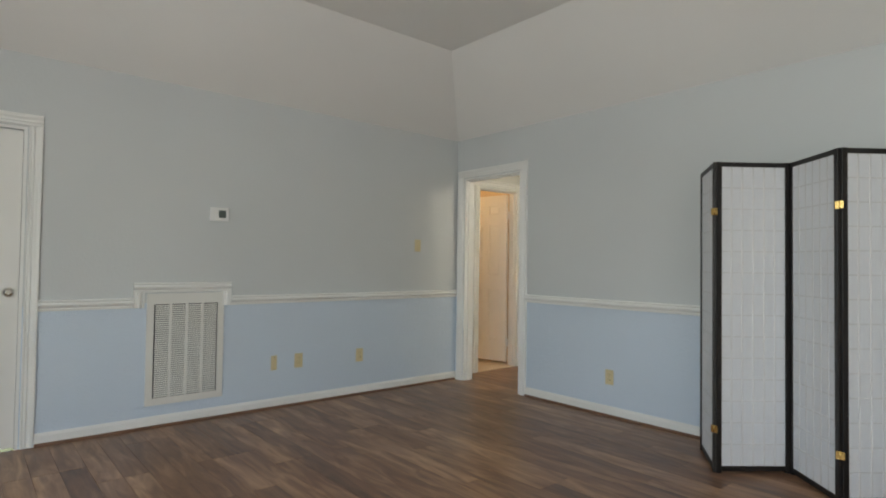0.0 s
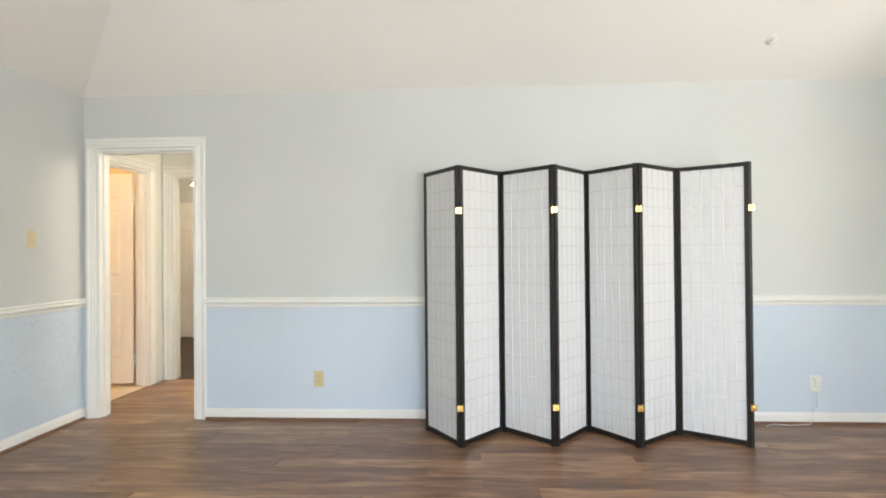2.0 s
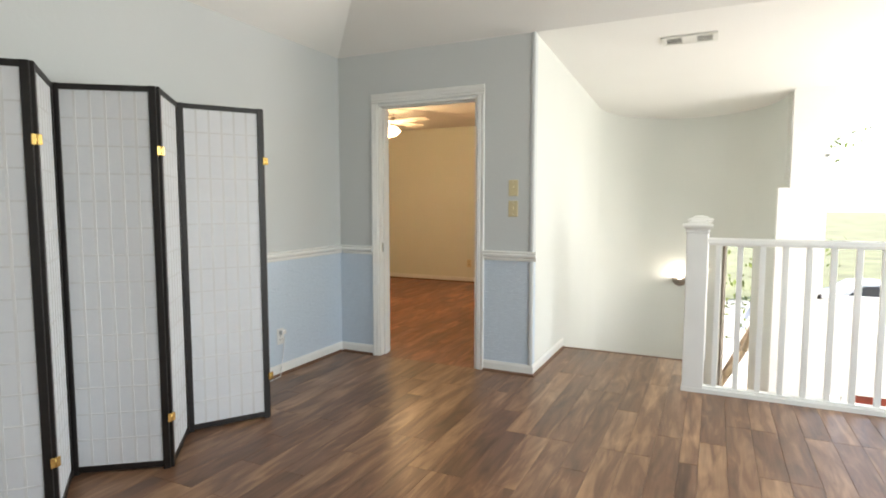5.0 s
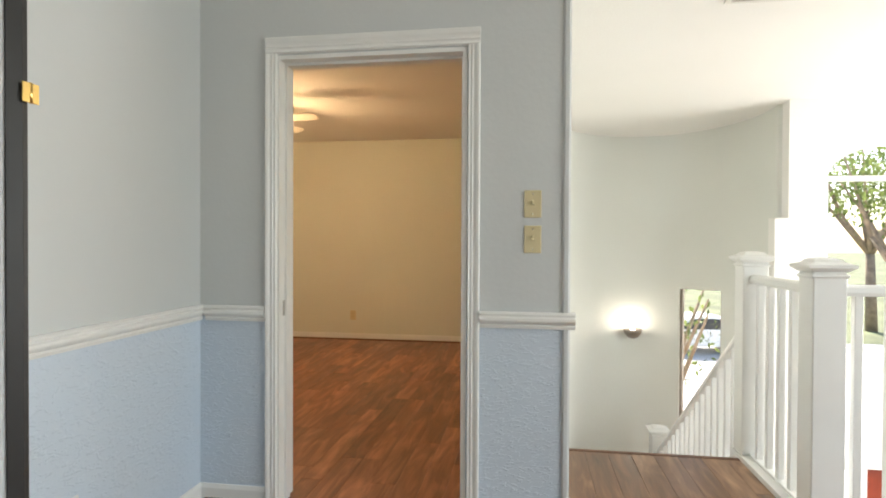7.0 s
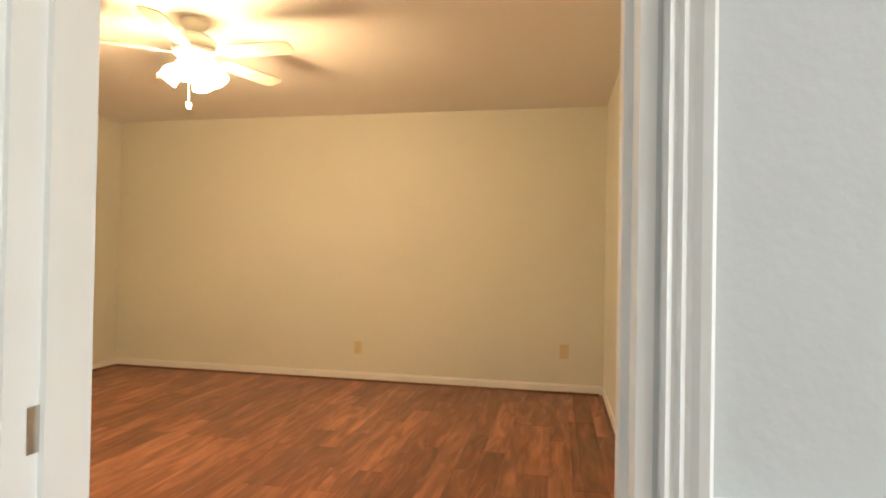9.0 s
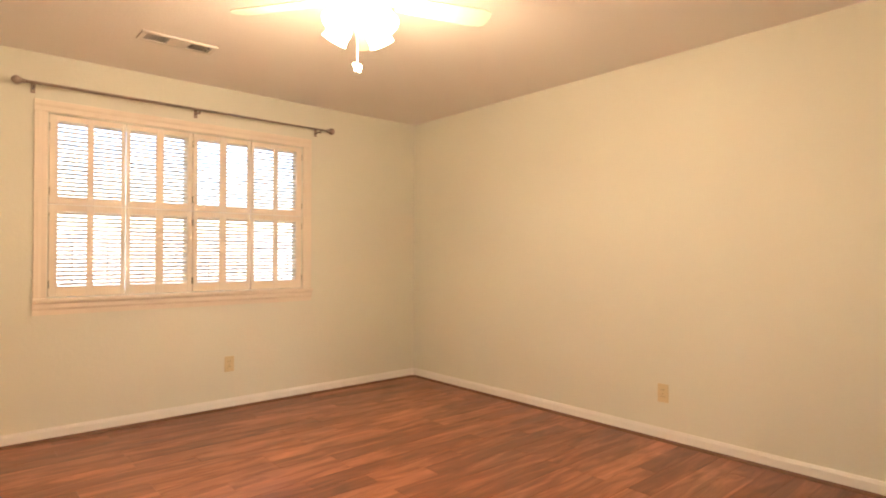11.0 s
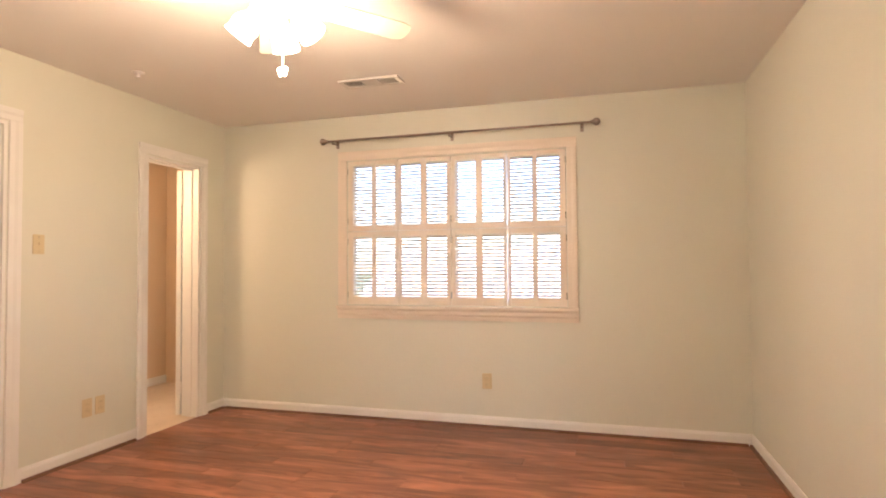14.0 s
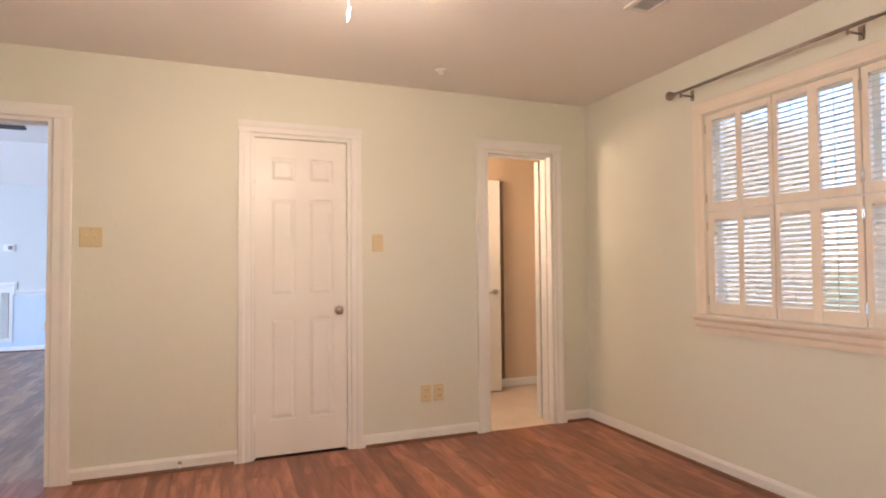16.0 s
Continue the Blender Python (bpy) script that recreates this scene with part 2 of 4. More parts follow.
def sweep(bm, profile, p0, p1, out, across):
    """A moulding: the profile (out of the wall, across it) drawn from p0 to p1."""
    p0, p1, out, across = Vector(p0), Vector(p1), Vector(out), Vector(across)
    a = [bm.verts.new(p0 + out * u + across * v) for u, v in profile]
    b = [bm.verts.new(p1 + out * u + across * v) for u, v in profile]
    k = len(profile)
    for i in range(k):
        bm.faces.new((a[i], a[(i + 1) % k], b[(i + 1) % k], b[i]))
    bm.faces.new(a[::-1])
    bm.faces.new(b)
    return bm


def lathe(bm, profile, seg=20, m=None):
    rings = []
    for r, z in profile:
        rings.append([bm.verts.new(Vector((max(r, 1e-4) * math.cos(2 * math.pi * i / seg), max(r, 1e-4) * math.sin(2 * math.pi * i / seg), z))) for i in range(seg)])
    for p, q in zip(rings, rings[1:]):
        for i in range(seg):
            f = bm.faces.new((p[i], p[(i + 1) % seg], q[(i + 1) % seg], q[i]))
            f.smooth = True
    bm.faces.new(rings[0][::-1])
    bm.faces.new(rings[-1])
    if m:
        bmesh.ops.transform(bm, matrix=m, verts=[v for g in rings for v in g])
    return bm


def rod(bm, p0, p1, r0, r1=None, seg=10):
    p0, p1 = Vector(p0), Vector(p1)
    d = p1 - p0
    m = Matrix.Translation(p0) @ d.to_track_quat("Z", "Y").to_matrix().to_4x4()
    return lathe(bm, [(r0, 0), (r0 if r1 is None else r1, d.length)], seg, m)


def mesh_of(name, bm, material):
    bmesh.ops.recalc_face_normals(bm, faces=bm.faces)
    me = bpy.data.meshes.new(name)
    bm.to_mesh(me)
    bm.free()
    me.materials.append(material)
    return me


def part(name, bm, material, parent=None, label="", at=None):
    ob = new(name, bm if isinstance(bm, bpy.types.Mesh) else mesh_of(name, bm, material))
    if parent:
        ob.parent = parent
    if at:
        ob.matrix_basis = at
    return tagged(ob, label)


def thing(name, m, label, category, group="", kind=""):
    ob = new(name)
    ob.empty_display_size = 0.1
    ob.matrix_basis = m
    return tagged(ob, label, category, group, kind)


def setting(name, bm, material, label, category=""):
    return tagged(part(name, bm, material), label, category, kind="structure")


def slabs(bm, axis, c0, c1, a0, a1, z0, z1, holes=()):
    """A wall along an axis ('x' or 'y') from a0 to a1, between c0 and c1 across, with openings (a, a, z, z)."""
    def put(p, q, r, s):
        if q - p > 1e-6 and s - r > 1e-6:
            box(bm, *((p, c0, r, q, c1, s) if axis == "x" else (c0, p, r, c1, q, s)))
    at = a0
    for h0, h1, g0, g1 in sorted(holes):
        put(at, h0, z0, z1)
        put(h0, h1, z0, g0)
        put(h0, h1, g1, z1)
        at = h1
    put(at, a1, z0, z1)
    return bm


PLAIN_CASING = [(0, 0), (0.010, 0), (0.013, 0.004), (0.014, 0.03), (0.019, 0.046), (0.019, 0.068), (0.016, 0.072), (0, 0.072)]
CASING = [(0, 0), (0.011, 0), (0.016, 0.006), (0.012, 0.014), (0.012, 0.02), (0.017, 0.026), (0.012, 0.034), (0.013, 0.042), (0.019, 0.052), (0.021, 0.066), (0.018, 0.072), (0, 0.072)]
RAIL = [(0, 0), (0.012, 0), (0.016, 0.012), (0.012, 0.018), (0.026, 0.026), (0.034, 0.036), (0.034, 0.046), (0.024, 0.052), (0.03, 0.062), (0.022, 0.07), (0, 0.07)]
BASE = [(0, 0), (0.013, 0), (0.013, 0.062), (0.009, 0.072), (0.006, 0.08), (0, 0.08)]
QUARTER = [(0.0131, 0), (0.03, 0), (0.028, 0.008), (0.022, 0.015), (0.0131, 0.018)]


def wall_line(wall, c, a):
    """The point on a wall's face: wall is one of the axis-and-side codes."""
    return (a, c) if wall[0] == "y" else (c, a)


OUT = {"x+": (1, 0, 0), "x-": (-1, 0, 0), "y+": (0, 1, 0), "y-": (0, -1, 0)}


def moulding(name, profile, wall, c, z, spans, material, label, category="moulding"):
    """Lengths of moulding on the wall face at coordinate c whose room lies on the given side."""
    bm = bmesh.new()
    for a0, a1 in spans:
        sweep(bm, profile, (*wall_line(wall, c, a0), z), (*wall_line(wall, c, a1), z), OUT[wall], (0, 0, 1))
    return setting(name, bm, material, label, category)


def casing(name, wall, c, a0, a1, top, label, sill=None, wide=1.0, profile=None):
    """Door or window casing round an opening, on one wall face: two legs and a head."""
    ob = new(name)
    tagged(ob, label, "door casing" if sill is None else "window casing", kind="structure")
    along = Vector((0, 1, 0)) if wall[0] == "x" else Vector((1, 0, 0))
    z0 = 0.0 if sill is None else sill
    for nm, a, side in (("leg", a0, -1), ("leg", a1, 1)):
        bm = bmesh.new()
        sweep(bm, [(u, v * wide) for u, v in profile or CASING], (*wall_line(wall, c, a + 0.006 * side), z0), (*wall_line(wall, c, a + 0.006 * side), top + 0.006), OUT[wall], along * side)
        part(nm, bm, TRIM if sill is None else SHUT, ob)
    bm = bmesh.new()
    sweep(bm, profile or CASING, (*wall_line(wall, c, a0 - 0.006 - 0.072 * wide), top + 0.006), (*wall_line(wall, c, a1 + 0.006 + 0.072 * wide), top + 0.006), OUT[wall], (0, 0, 1))
    part("head", bm, TRIM if sill is None else SHUT, ob)
    return ob


def jamb(name, axis, c0, c1, a0, a1, top, label, material=None):
    """The lining of a door opening through a wall, with a stop."""
    bm = bmesh.new()
    t = 0.018
    mid = (c0 + c1) / 2
    for p, q, r, s in ((a0, a0 + t, 0, top), (a1 - t, a1, 0, top), (a0 + t, a1 - t, top - t, top)):
        box(bm, *((p, c0 - 0.002, r, q, c1 + 0.002, s) if axis == "x" else (c0 - 0.002, p, r, c1 + 0.002, q, s)))
    for p, q, r, s in ((a0 + t, a0 + t + 0.011, 0, top - t), (a1 - t - 0.011, a1 - t, 0, top - t), (a0 + t + 0.011, a1 - t - 0.011, top - t - 0.011, top - t)):
        box(bm, *((p, mid - 0.02, r, q, mid + 0.02, s) if axis == "x" else (mid - 0.02, p, r, mid + 0.02, q, s)))
    return setting(name, bm, material or TRIM, label, "door frame")


# ---- loft: shell ----
H = 2.44
setting("wall_west", slabs(bmesh.new(), "y", -0.12, 0, -5.72, 0.0, 0.87, 2.6, [(-4.30, -3.59, -0.3, 1.985)]), WALL_PLAIN, "pale grey painted wall above the chair rail", "wall")
setting("wall_west_dado", slabs(bmesh.new(), "y", -0.12, 0, -5.72, 0.0, -0.3, 0.87, [(-4.30, -3.59, -0.3, 1.985)]), WALL_BLUE, "light blue textured wall below the chair rail", "wall")
setting("wall_north", slabs(bmesh.new(), "x", 0, 0.12, -0.3, 6.19, 0.87, 2.6, [(0.105, 0.875, -0.3, 2.04)]), WALL_PLAIN, "pale grey painted wall behind the folding screen", "wall")
setting("wall_north_dado", slabs(bmesh.new(), "x", 0, 0.12, -0.3, 6.19, -0.3, 0.87, [(0.105, 0.875, -0.3, 2.04)]), WALL_BLUE, "light blue textured wall below the chair rail", "wall")
setting("wall_east", slabs(bmesh.new(), "y", 6.12, 6.19, -1.672, 0.0, 0.87, 2.6, [(-1.24, -0.37, -0.3, 2.04)]), WALL_PLAIN, "pale grey painted wall round the bedroom doorway", "wall")
setting("wall_east_dado", slabs(bmesh.new(), "y", 6.12, 6.19, -1.672, 0.0, -0.3, 0.87, [(-1.24, -0.37, -0.3, 2.04)]), WALL_BLUE, "light blue textured wall below the chair rail", "wall")
# wall out of view; its two openings are added to hold the daylight lamps
setting("wall_south", slabs(bmesh.new(), "x", -5.72, -5.6, -0.12, 8.48, -2.95, 2.6, [(2.3, 5.3, 0.6, 2.1), (6.6, 8.2, -0.7, 1.9)]), WALL_PLAIN, "unseen blue-grey painted wall with two openings added for daylight", "wall")
bm = bmesh.new()
sweep(bm, [(0.0, -0.004), (0.006, -0.004), (0.012, 0.004), (0.012, 0.02), (0.006, 0.028), (0, 0.028)], (6.12, -1.674, 0.08), (6.12, -1.674, H), (-1, 0, 0), (0, 1, 0))
setting("corner_trim", bm, WALL_PLAIN, "rounded blue-grey corner bead on the wall end", "trim")
# hipped tray ceiling
bm = bmesh.new()
T = 2.93
lo = [(0, 0), (6.12, 0), (6.12, -5.6), (0, -5.6)]
hi = [(0.85, -0.85), (5.27, -0.85), (5.27, -4.75), (0.85, -4.75)]
for up in (0.0, 0.12):
    a = [bm.verts.new((x, y, H + up)) for x, y in lo]
    b = [bm.verts.new((x, y, T + up)) for x, y in hi]
    bm.faces.new(b)
    for i in range(4):
        bm.faces.new((a[i], a[(i + 1) % 4], b[(i + 1) % 4], b[i]))
setting("ceiling", bm, CEIL, "white textured tray ceiling with sloping sides", "ceiling")
moulding("chair_rail", RAIL, "x+", 0, 0.838, [(-5.6, -4.38), (-3.512, -2.979), (-2.313, 0)], TRIM, "white profiled wooden chair rail")
moulding("chair_rail", RAIL, "y-", 0, 0.838, [(0.953, 6.12)], TRIM, "white profiled wooden chair rail")
moulding("chair_rail", RAIL, "x-", 6.12, 0.838, [(-1.70, -1.30), (-0.325, -0.034)], TRIM, "white profiled wooden chair rail")
moulding("baseboard", BASE, "x+", 0, 0, [(-5.6, -4.38), (-3.512, 0)], TRIM, "white painted wooden baseboard", "baseboard")
moulding("baseboard", BASE, "y-", 0, 0, [(0.953, 6.12)], TRIM, "white painted wooden baseboard", "baseboard")
moulding("baseboard", BASE, "x-", 6.12, 0, [(-1.672, -1.30), (-0.325, -0.013)], TRIM, "white painted wooden baseboard", "baseboard")
moulding("baseboard", BASE, "y-", -1.672, 0, [(6.107, 7.04)], TRIM, "white painted wooden baseboard", "baseboard")
moulding("shoe_moulding", QUARTER, "x+", 0, 0, [(-3.512, -0.03)], STRIP, "brown quarter-round floor moulding")
moulding("shoe_moulding", QUARTER, "y-", 0, 0, [(0.953, 6.09)], STRIP, "brown quarter-round floor moulding")
moulding("shoe_moulding", QUARTER, "y-", -1.672, 0, [(6.09, 7.03)], STRIP, "brown quarter-round floor moulding")
moulding("shoe_moulding", QUARTER, "x-", 6.12, 0, [(-1.69, -1.30), (-0.325, -0.03)], STRIP, "brown quarter-round floor moulding")
casing("door_casing", "y-", 0, 0.105, 0.875, 2.04, "white fluted casing round the hall doorway")
casing("door_casing", "y+", 0.12, 0.105, 0.875, 2.04, "white fluted casing round the hall doorway")
jamb("door_frame", "x", 0, 0.12, 0.105, 0.875, 2.04, "white painted lining of the hall doorway")
casing("door_casing", "x-", 6.12, -1.24, -0.385, 2.04, "white fluted casing round the bedroom doorway", None, 0.72)
casing("door_casing", "x+", 6.27, -1.24, -0.37, 2.04, "cream-white casing round the loft doorway", None, 1.3, PLAIN_CASING)
jamb("door_frame", "y", 6.12, 6.27, -1.24, -0.37, 2.04, "white painted lining of the bedroom doorway")
casing("door_casing", "x+", 0, -4.30, -3.59, 1.985, "white fluted casing round the closet door")
jamb("door_frame", "y", -0.12, 0, -4.30, -3.59, 1.985, "white painted lining of the closet door")
# raised trim over the return-air grille
bm = bmesh.new()
for p0, p1, ac in (((0, -2.979, 0.943), (0, -2.313, 0.943), (0, 0, 1)), ((0, -2.909, 0.838), (0, -2.909, 0.943), (0, -1, 0)), ((0, -2.383, 0.838), (0, -2.383, 0.943), (0, 1, 0))):
    sweep(bm, RAIL, p0, p1, (1, 0, 0), ac)
setting("chair_rail_return", bm, TRIM, "white chair rail stepped up over the air grille", "moulding")

# ---- hall behind the north wall ----
setting("hall_wall_west", slabs(bmesh.new(), "y", -0.24, -0.12, 0.12, 1.42, -0.1, H, [(0.42, 1.06, -0.3, 2.03)]), WALL_WHITE, "white painted hall wall with an open doorway", "wall")
setting("hall_wall_north", slabs(bmesh.new(), "x", 1.30, 1.42, -0.12, 3.2, -0.1, H, [(-0.03, 0.67, -0.3, 2.03)]), WALL_WHITE, "white painted hall wall with a doorway", "wall")
setting("hall_wall_east", slabs(bmesh.new(), "y", 3.2, 3.3, 0.12, 1.42, -0.1, H), WALL_WHITE, "white painted end wall of the hall", "wall")
setting("hall_ceiling", block(-2.3, 0.12, H, 3.3, 4.2, H + 0.1), CEIL, "flat white hall ceiling", "ceiling")
casing("door_casing", "x+", -0.12, 0.42, 1.06, 2.03, "white casing round a hall doorway")
jamb("door_frame", "y", -0.24, -0.12, 0.42, 1.06, 2.03, "white lining of a hall doorway")
casing("door_casing", "y-", 1.30, -0.03, 0.67, 2.03, "white casing round a hall doorway")
jamb("door_frame", "x", 1.30, 1.42, -0.03, 0.67, 2.03, "white lining of a hall doorway")
setting("side_room_wall", slabs(slabs(slabs(bmesh.new(), "y", -2.3, -2.2, -0.6, 1.54, -0.1, H), "x", -0.7, -0.6, -2.3, -0.24, -0.1, H), "x", 1.46, 1.54, -2.2, -0.24, -0.1, H), WALL_BATH, "warm beige wall of a lit side room", "wall")
setting("side_room_ceiling", block(-2.3, -0.7, H, -0.12, 0.12, H + 0.1), CEIL, "flat ceiling of the side room", "ceiling")
setting("side_room_floor", block(-2.3, -0.7, -0.1, -0.14, 1.46, -0.002), TILE, "cream vinyl floor of the side room", "floor")
bm = slabs(slabs(slabs(bmesh.new(), "y", -1.7, -1.6, 1.54, 4.2, -0.1, H), "x", 4.1, 4.2, -1.6, 2.6, -0.1, H), "y", 2.5, 2.6, 1.42, 4.1, -0.1, H)
setting("back_room_wall", bm, WALL_PLAIN, "grey painted walls of a far room", "wall")
lamp("side_room_lamp", "POINT", pose(-1.2, 0.5, 2.25), 8, (1.0, 0.66, 0.31), 0.12)
# fill light added to brighten the hall, without any fitting
lamp("hall_fill_light", "POINT", pose(1.9, 0.7, 2.25), 11, (1.0, 0.93, 0.78), 0.12)
lamp("back_room_lamp", "POINT", pose(-0.2, 2.9, 2.0), 5, (1.0, 0.95, 0.85), 0.1)

# ---- bedroom: shell ----
setting("bedroom_wall_west", slabs(bmesh.new(), "y", 6.19, 6.27, -1.60, 3.30, -0.2, H, [(-1.24, -0.37, -0.3, 2.04), (0.69, 1.312, -0.3, 2.04), (2.312, 2.872, -0.3, 2.04)]), WALL_CREAM, "pale greenish cream wall with three doorways", "wall")
setting("bedroom_wall_north", slabs(bmesh.new(), "x", 3.18, 3.30, 6.27, 10.52, -3.0, H, [(7.455, 9.205, 0.90, 2.07)]), WALL_CREAM, "pale greenish cream wall with a shuttered window", "wall")
setting("bedroom_wall_east", slabs(bmesh.new(), "y", 10.40, 10.52, -1.54, 3.18, -3.0, H), WALL_CREAM, "plain pale cream bedroom wall", "wall")
setting("bedroom_wall_south", slabs(bmesh.new(), "x", -1.60, -1.54, 6.27, 10.40, -0.2, H), WALL_CREAM, "plain pale cream bedroom wall", "wall")
setting("bedroom_ceiling", block(6.19, -1.60, H, 10.52, 3.30, H + 0.1), CEIL, "flat white textured bedroom ceiling", "ceiling")
for wall, c, spans in (("x+", 6.27, [(-0.27, 0.612), (1.39, 2.234), (2.95, 3.18)]), ("y-", 3.18, [(6.283, 10.387)]), ("x-", 10.40, [(-1.527, 3.18)]), ("y+", -1.54, [(6.27, 10.387)])):
    moulding("baseboard", BASE, wall, c, 0, spans, TRIM, "cream-white painted bedroom baseboard", "baseboard")
    moulding("shoe_moulding", QUARTER, wall, c, 0, [(p + 0.02, q - 0.02) for p, q in spans], STRIP, "brown quarter-round floor moulding")
casing("door_casing", "x+", 6.27, 0.69, 1.312, 2.04, "cream-white casing round the closet door", None, 1.0, PLAIN_CASING)
jamb("door_frame", "y", 6.17, 6.27, 0.69, 1.312, 2.04, "cream-white lining of the closet door")
casing("door_casing", "x+", 6.27, 2.312, 2.872, 2.04, "cream-white casing round the bathroom doorway", None, 1.0, PLAIN_CASING)
jamb("door_frame", "y", 6.12, 6.27, 2.312, 2.872, 2.04, "cream-white lining of the bathroom doorway")
setting("closet_back", slabs(slabs(slabs(bmesh.new(), "y", 5.3, 5.4, 0.12, 1.9, -0.1, H), "x", 1.8, 1.9, 5.4, 6.19, -0.1, H), "x", 0.12, 0.2, 5.4, 6.19, -0.1, H), WALL_BATH, "plain closet walls", "wall")

# ---- bathroom behind the bedroom ----
setting("bath_wall", slabs(slabs(slabs(bmesh.new(), "y", 4.88, 4.96, 1.9, 4.05, -0.1, H, [(2.40, 3.12, -0.3, 2.03)]), "x", 1.9, 1.98, 4.96, 6.19, -0.1, H), "y", 6.12, 6.19, 3.3, 6.0, -0.1, H), WALL_BATH, "warm beige bathroom wall", "wall")
setting("bath_partition", slabs(bmesh.new(), "x", 3.95, 4.05, 4.96, 6.12, -0.1, H, [(5.42, 6.05, -0.3, 2.03)]), WALL_BATH, "beige partition with a doorway to the tub", "wall")
setting("bath_far_wall", slabs(slabs(bmesh.new(), "y", 4.3, 4.4, 4.05, 5.9, -0.1, H), "x", 5.8, 5.9, 4.4, 6.12, -0.1, H), GLAZE, "white tiled wall round the tub", "wall")
setting("bath_ceiling", block(4.3, 1.9, H, 6.19, 5.9, H + 0.1), CEIL, "flat white bathroom ceiling", "ceiling")
setting("bath_floor", block(4.3, 1.9, -0.1, 6.26, 5.9, -0.003), TILE, "cream tile bathroom floor", "floor")
casing("door_casing", "y-", 3.95, 5.42, 6.05, 2.03, "cream casing round the tub-room doorway", None, 1.0, PLAIN_CASING)
jamb("door_frame", "x", 3.95, 4.05, 5.42, 6.05, 2.03, "cream lining of the tub-room doorway")
moulding("baseboard", BASE, "x+", 4.96, 0, [(1.98, 3.95)], TRIM, "cream bathroom baseboard", "baseboard")
lamp("bath_lamp", "POINT", pose(5.86, 2.1, 1.9), 5.0, (1.0, 0.66, 0.34), 0.14)
# fill light added to brighten the tub room; no fitting belongs to it
lamp("tub_fill_light", "POINT", pose(5.3, 4.7, 2.3), 4, (1.0, 0.9, 0.75), 0.1)

# ---- stairwell and foyer: shell ----
LOWER, DIP = -2.75, 0.0621
CX, CY, R = 8.55, -2.55, 0.878
bm = slabs(bmesh.new(), "x", -1.672, -1.602, 6.19, CX, LOWER, H)
SLIT = (-50, -25, -1.2, 0.77)


def curved(bm, a0, a1, z0, z1, step=4):
    k = max(1, round((a1 - a0) / step))
    ring = []
    for i in range(k + 1):
        a = radians(a0 + (a1 - a0) * i / k)
        ring.append([bm.verts.new((CX + r * math.cos(a), CY + r * math.sin(a), z)) for r, z in ((R, z0), (R, z1), (R + 0.12, z1), (R + 0.12, z0))])
    for p, q in zip(ring, ring[1:]):
        for j in range(4):
            f = bm.faces.new((p[j], p[(j + 1) % 4], q[(j + 1) % 4], q[j]))
            f.smooth = j in (0, 2)
    bm.faces.new(ring[0])
    bm.faces.new(ring[-1][::-1])


curved(bm, SLIT[1], 90, LOWER, H)
curved(bm, -90, SLIT[0], LOWER, H)
curved(bm, SLIT[0], SLIT[1], LOWER, SLIT[2])
curved(bm, SLIT[0], SLIT[1], SLIT[3], H)
slabs(bm, "x", CY - R - 0.12, CY - R, 8.48, CX, LOWER, H)
for e in bm.edges:
    if len(e.link_faces) == 2 and e.calc_face_angle(0) > 0.5:
        e.smooth = False
setting("stair_wall_curved", bm, WALL_WHITE, "white curved wall of the stair tower with a narrow window", "wall")

# front wall with the arched window and the front door
FX0, FX1 = 8.36, 8.48
WY0, WY1, WZ0, SPRING, RISE = -4.92, -3.72, 0.37, 1.70, 0.26
bm = bmesh.new()
box(bm, FX0, WY1, LOWER, FX1, -3.365, 1.40)
box(bm, FX0, WY1, 1.40, FX1, -3.46, H)
slabs(bm, "y", FX0, FX1, -5.6, WY0, LOWER, H)
slabs(bm, "y", FX0, FX1, WY0, WY1, LOWER, WZ0, [(-4.90, -4.03, LOWER, -0.49), (-3.95, -3.84, LOWER + 0.3, -0.51)])
N = 20
top = [(WY0 + (WY1 - WY0) * i / N, SPRING + RISE * math.sqrt(max(0, 1 - (2 * i / N - 1) ** 2))) for i in range(N + 1)]
for (p, za), (q, zb) in zip(top, top[1:]):
    vs = [bm.verts.new((x, y, z)) for x in (FX0, FX1) for y, z in ((p, za), (q, zb), (q, H), (p, H))]
    for f in ((0, 1, 2, 3), (4, 7, 6, 5), (0, 4, 5, 1)):
        bm.faces.new([vs[i] for i in f])
setting("wall_front", bm, CEIL, "white foyer wall with a tall arched window", "wall")
bm = bmesh.new()
sweep(bm, [(6.12, H), (9.6, H - 3.48 * DIP), (9.6, H + 0.12), (6.12, H + 0.12)], (0, -5.72, 0), (0, -1.60, 0), (1, 0, 0), (0, 0, 1))
setting("foyer_ceiling", bm, CEIL, "white ceiling falling gently over stair and foyer", "ceiling")
setting("foyer_wall_under_loft", block(6.20, -5.6, LOWER, 6.30, -1.672, -0.26), WALL_WHITE, "white foyer wall below the loft edge", "wall")
setting("foyer_floor", block(6.2, -5.72, LOWER - 0.15, 9.6, -1.6, LOWER), TILE, "pale tile foyer floor", "floor")
# unseen slab added over all rooms to block stray sky and sun
setting("roof", block(-2.5, -6.2, 3.1, 11.0, 6.0, 3.2), ASPHALT, "unseen dark slab over the house that keeps sky light out", "roof")

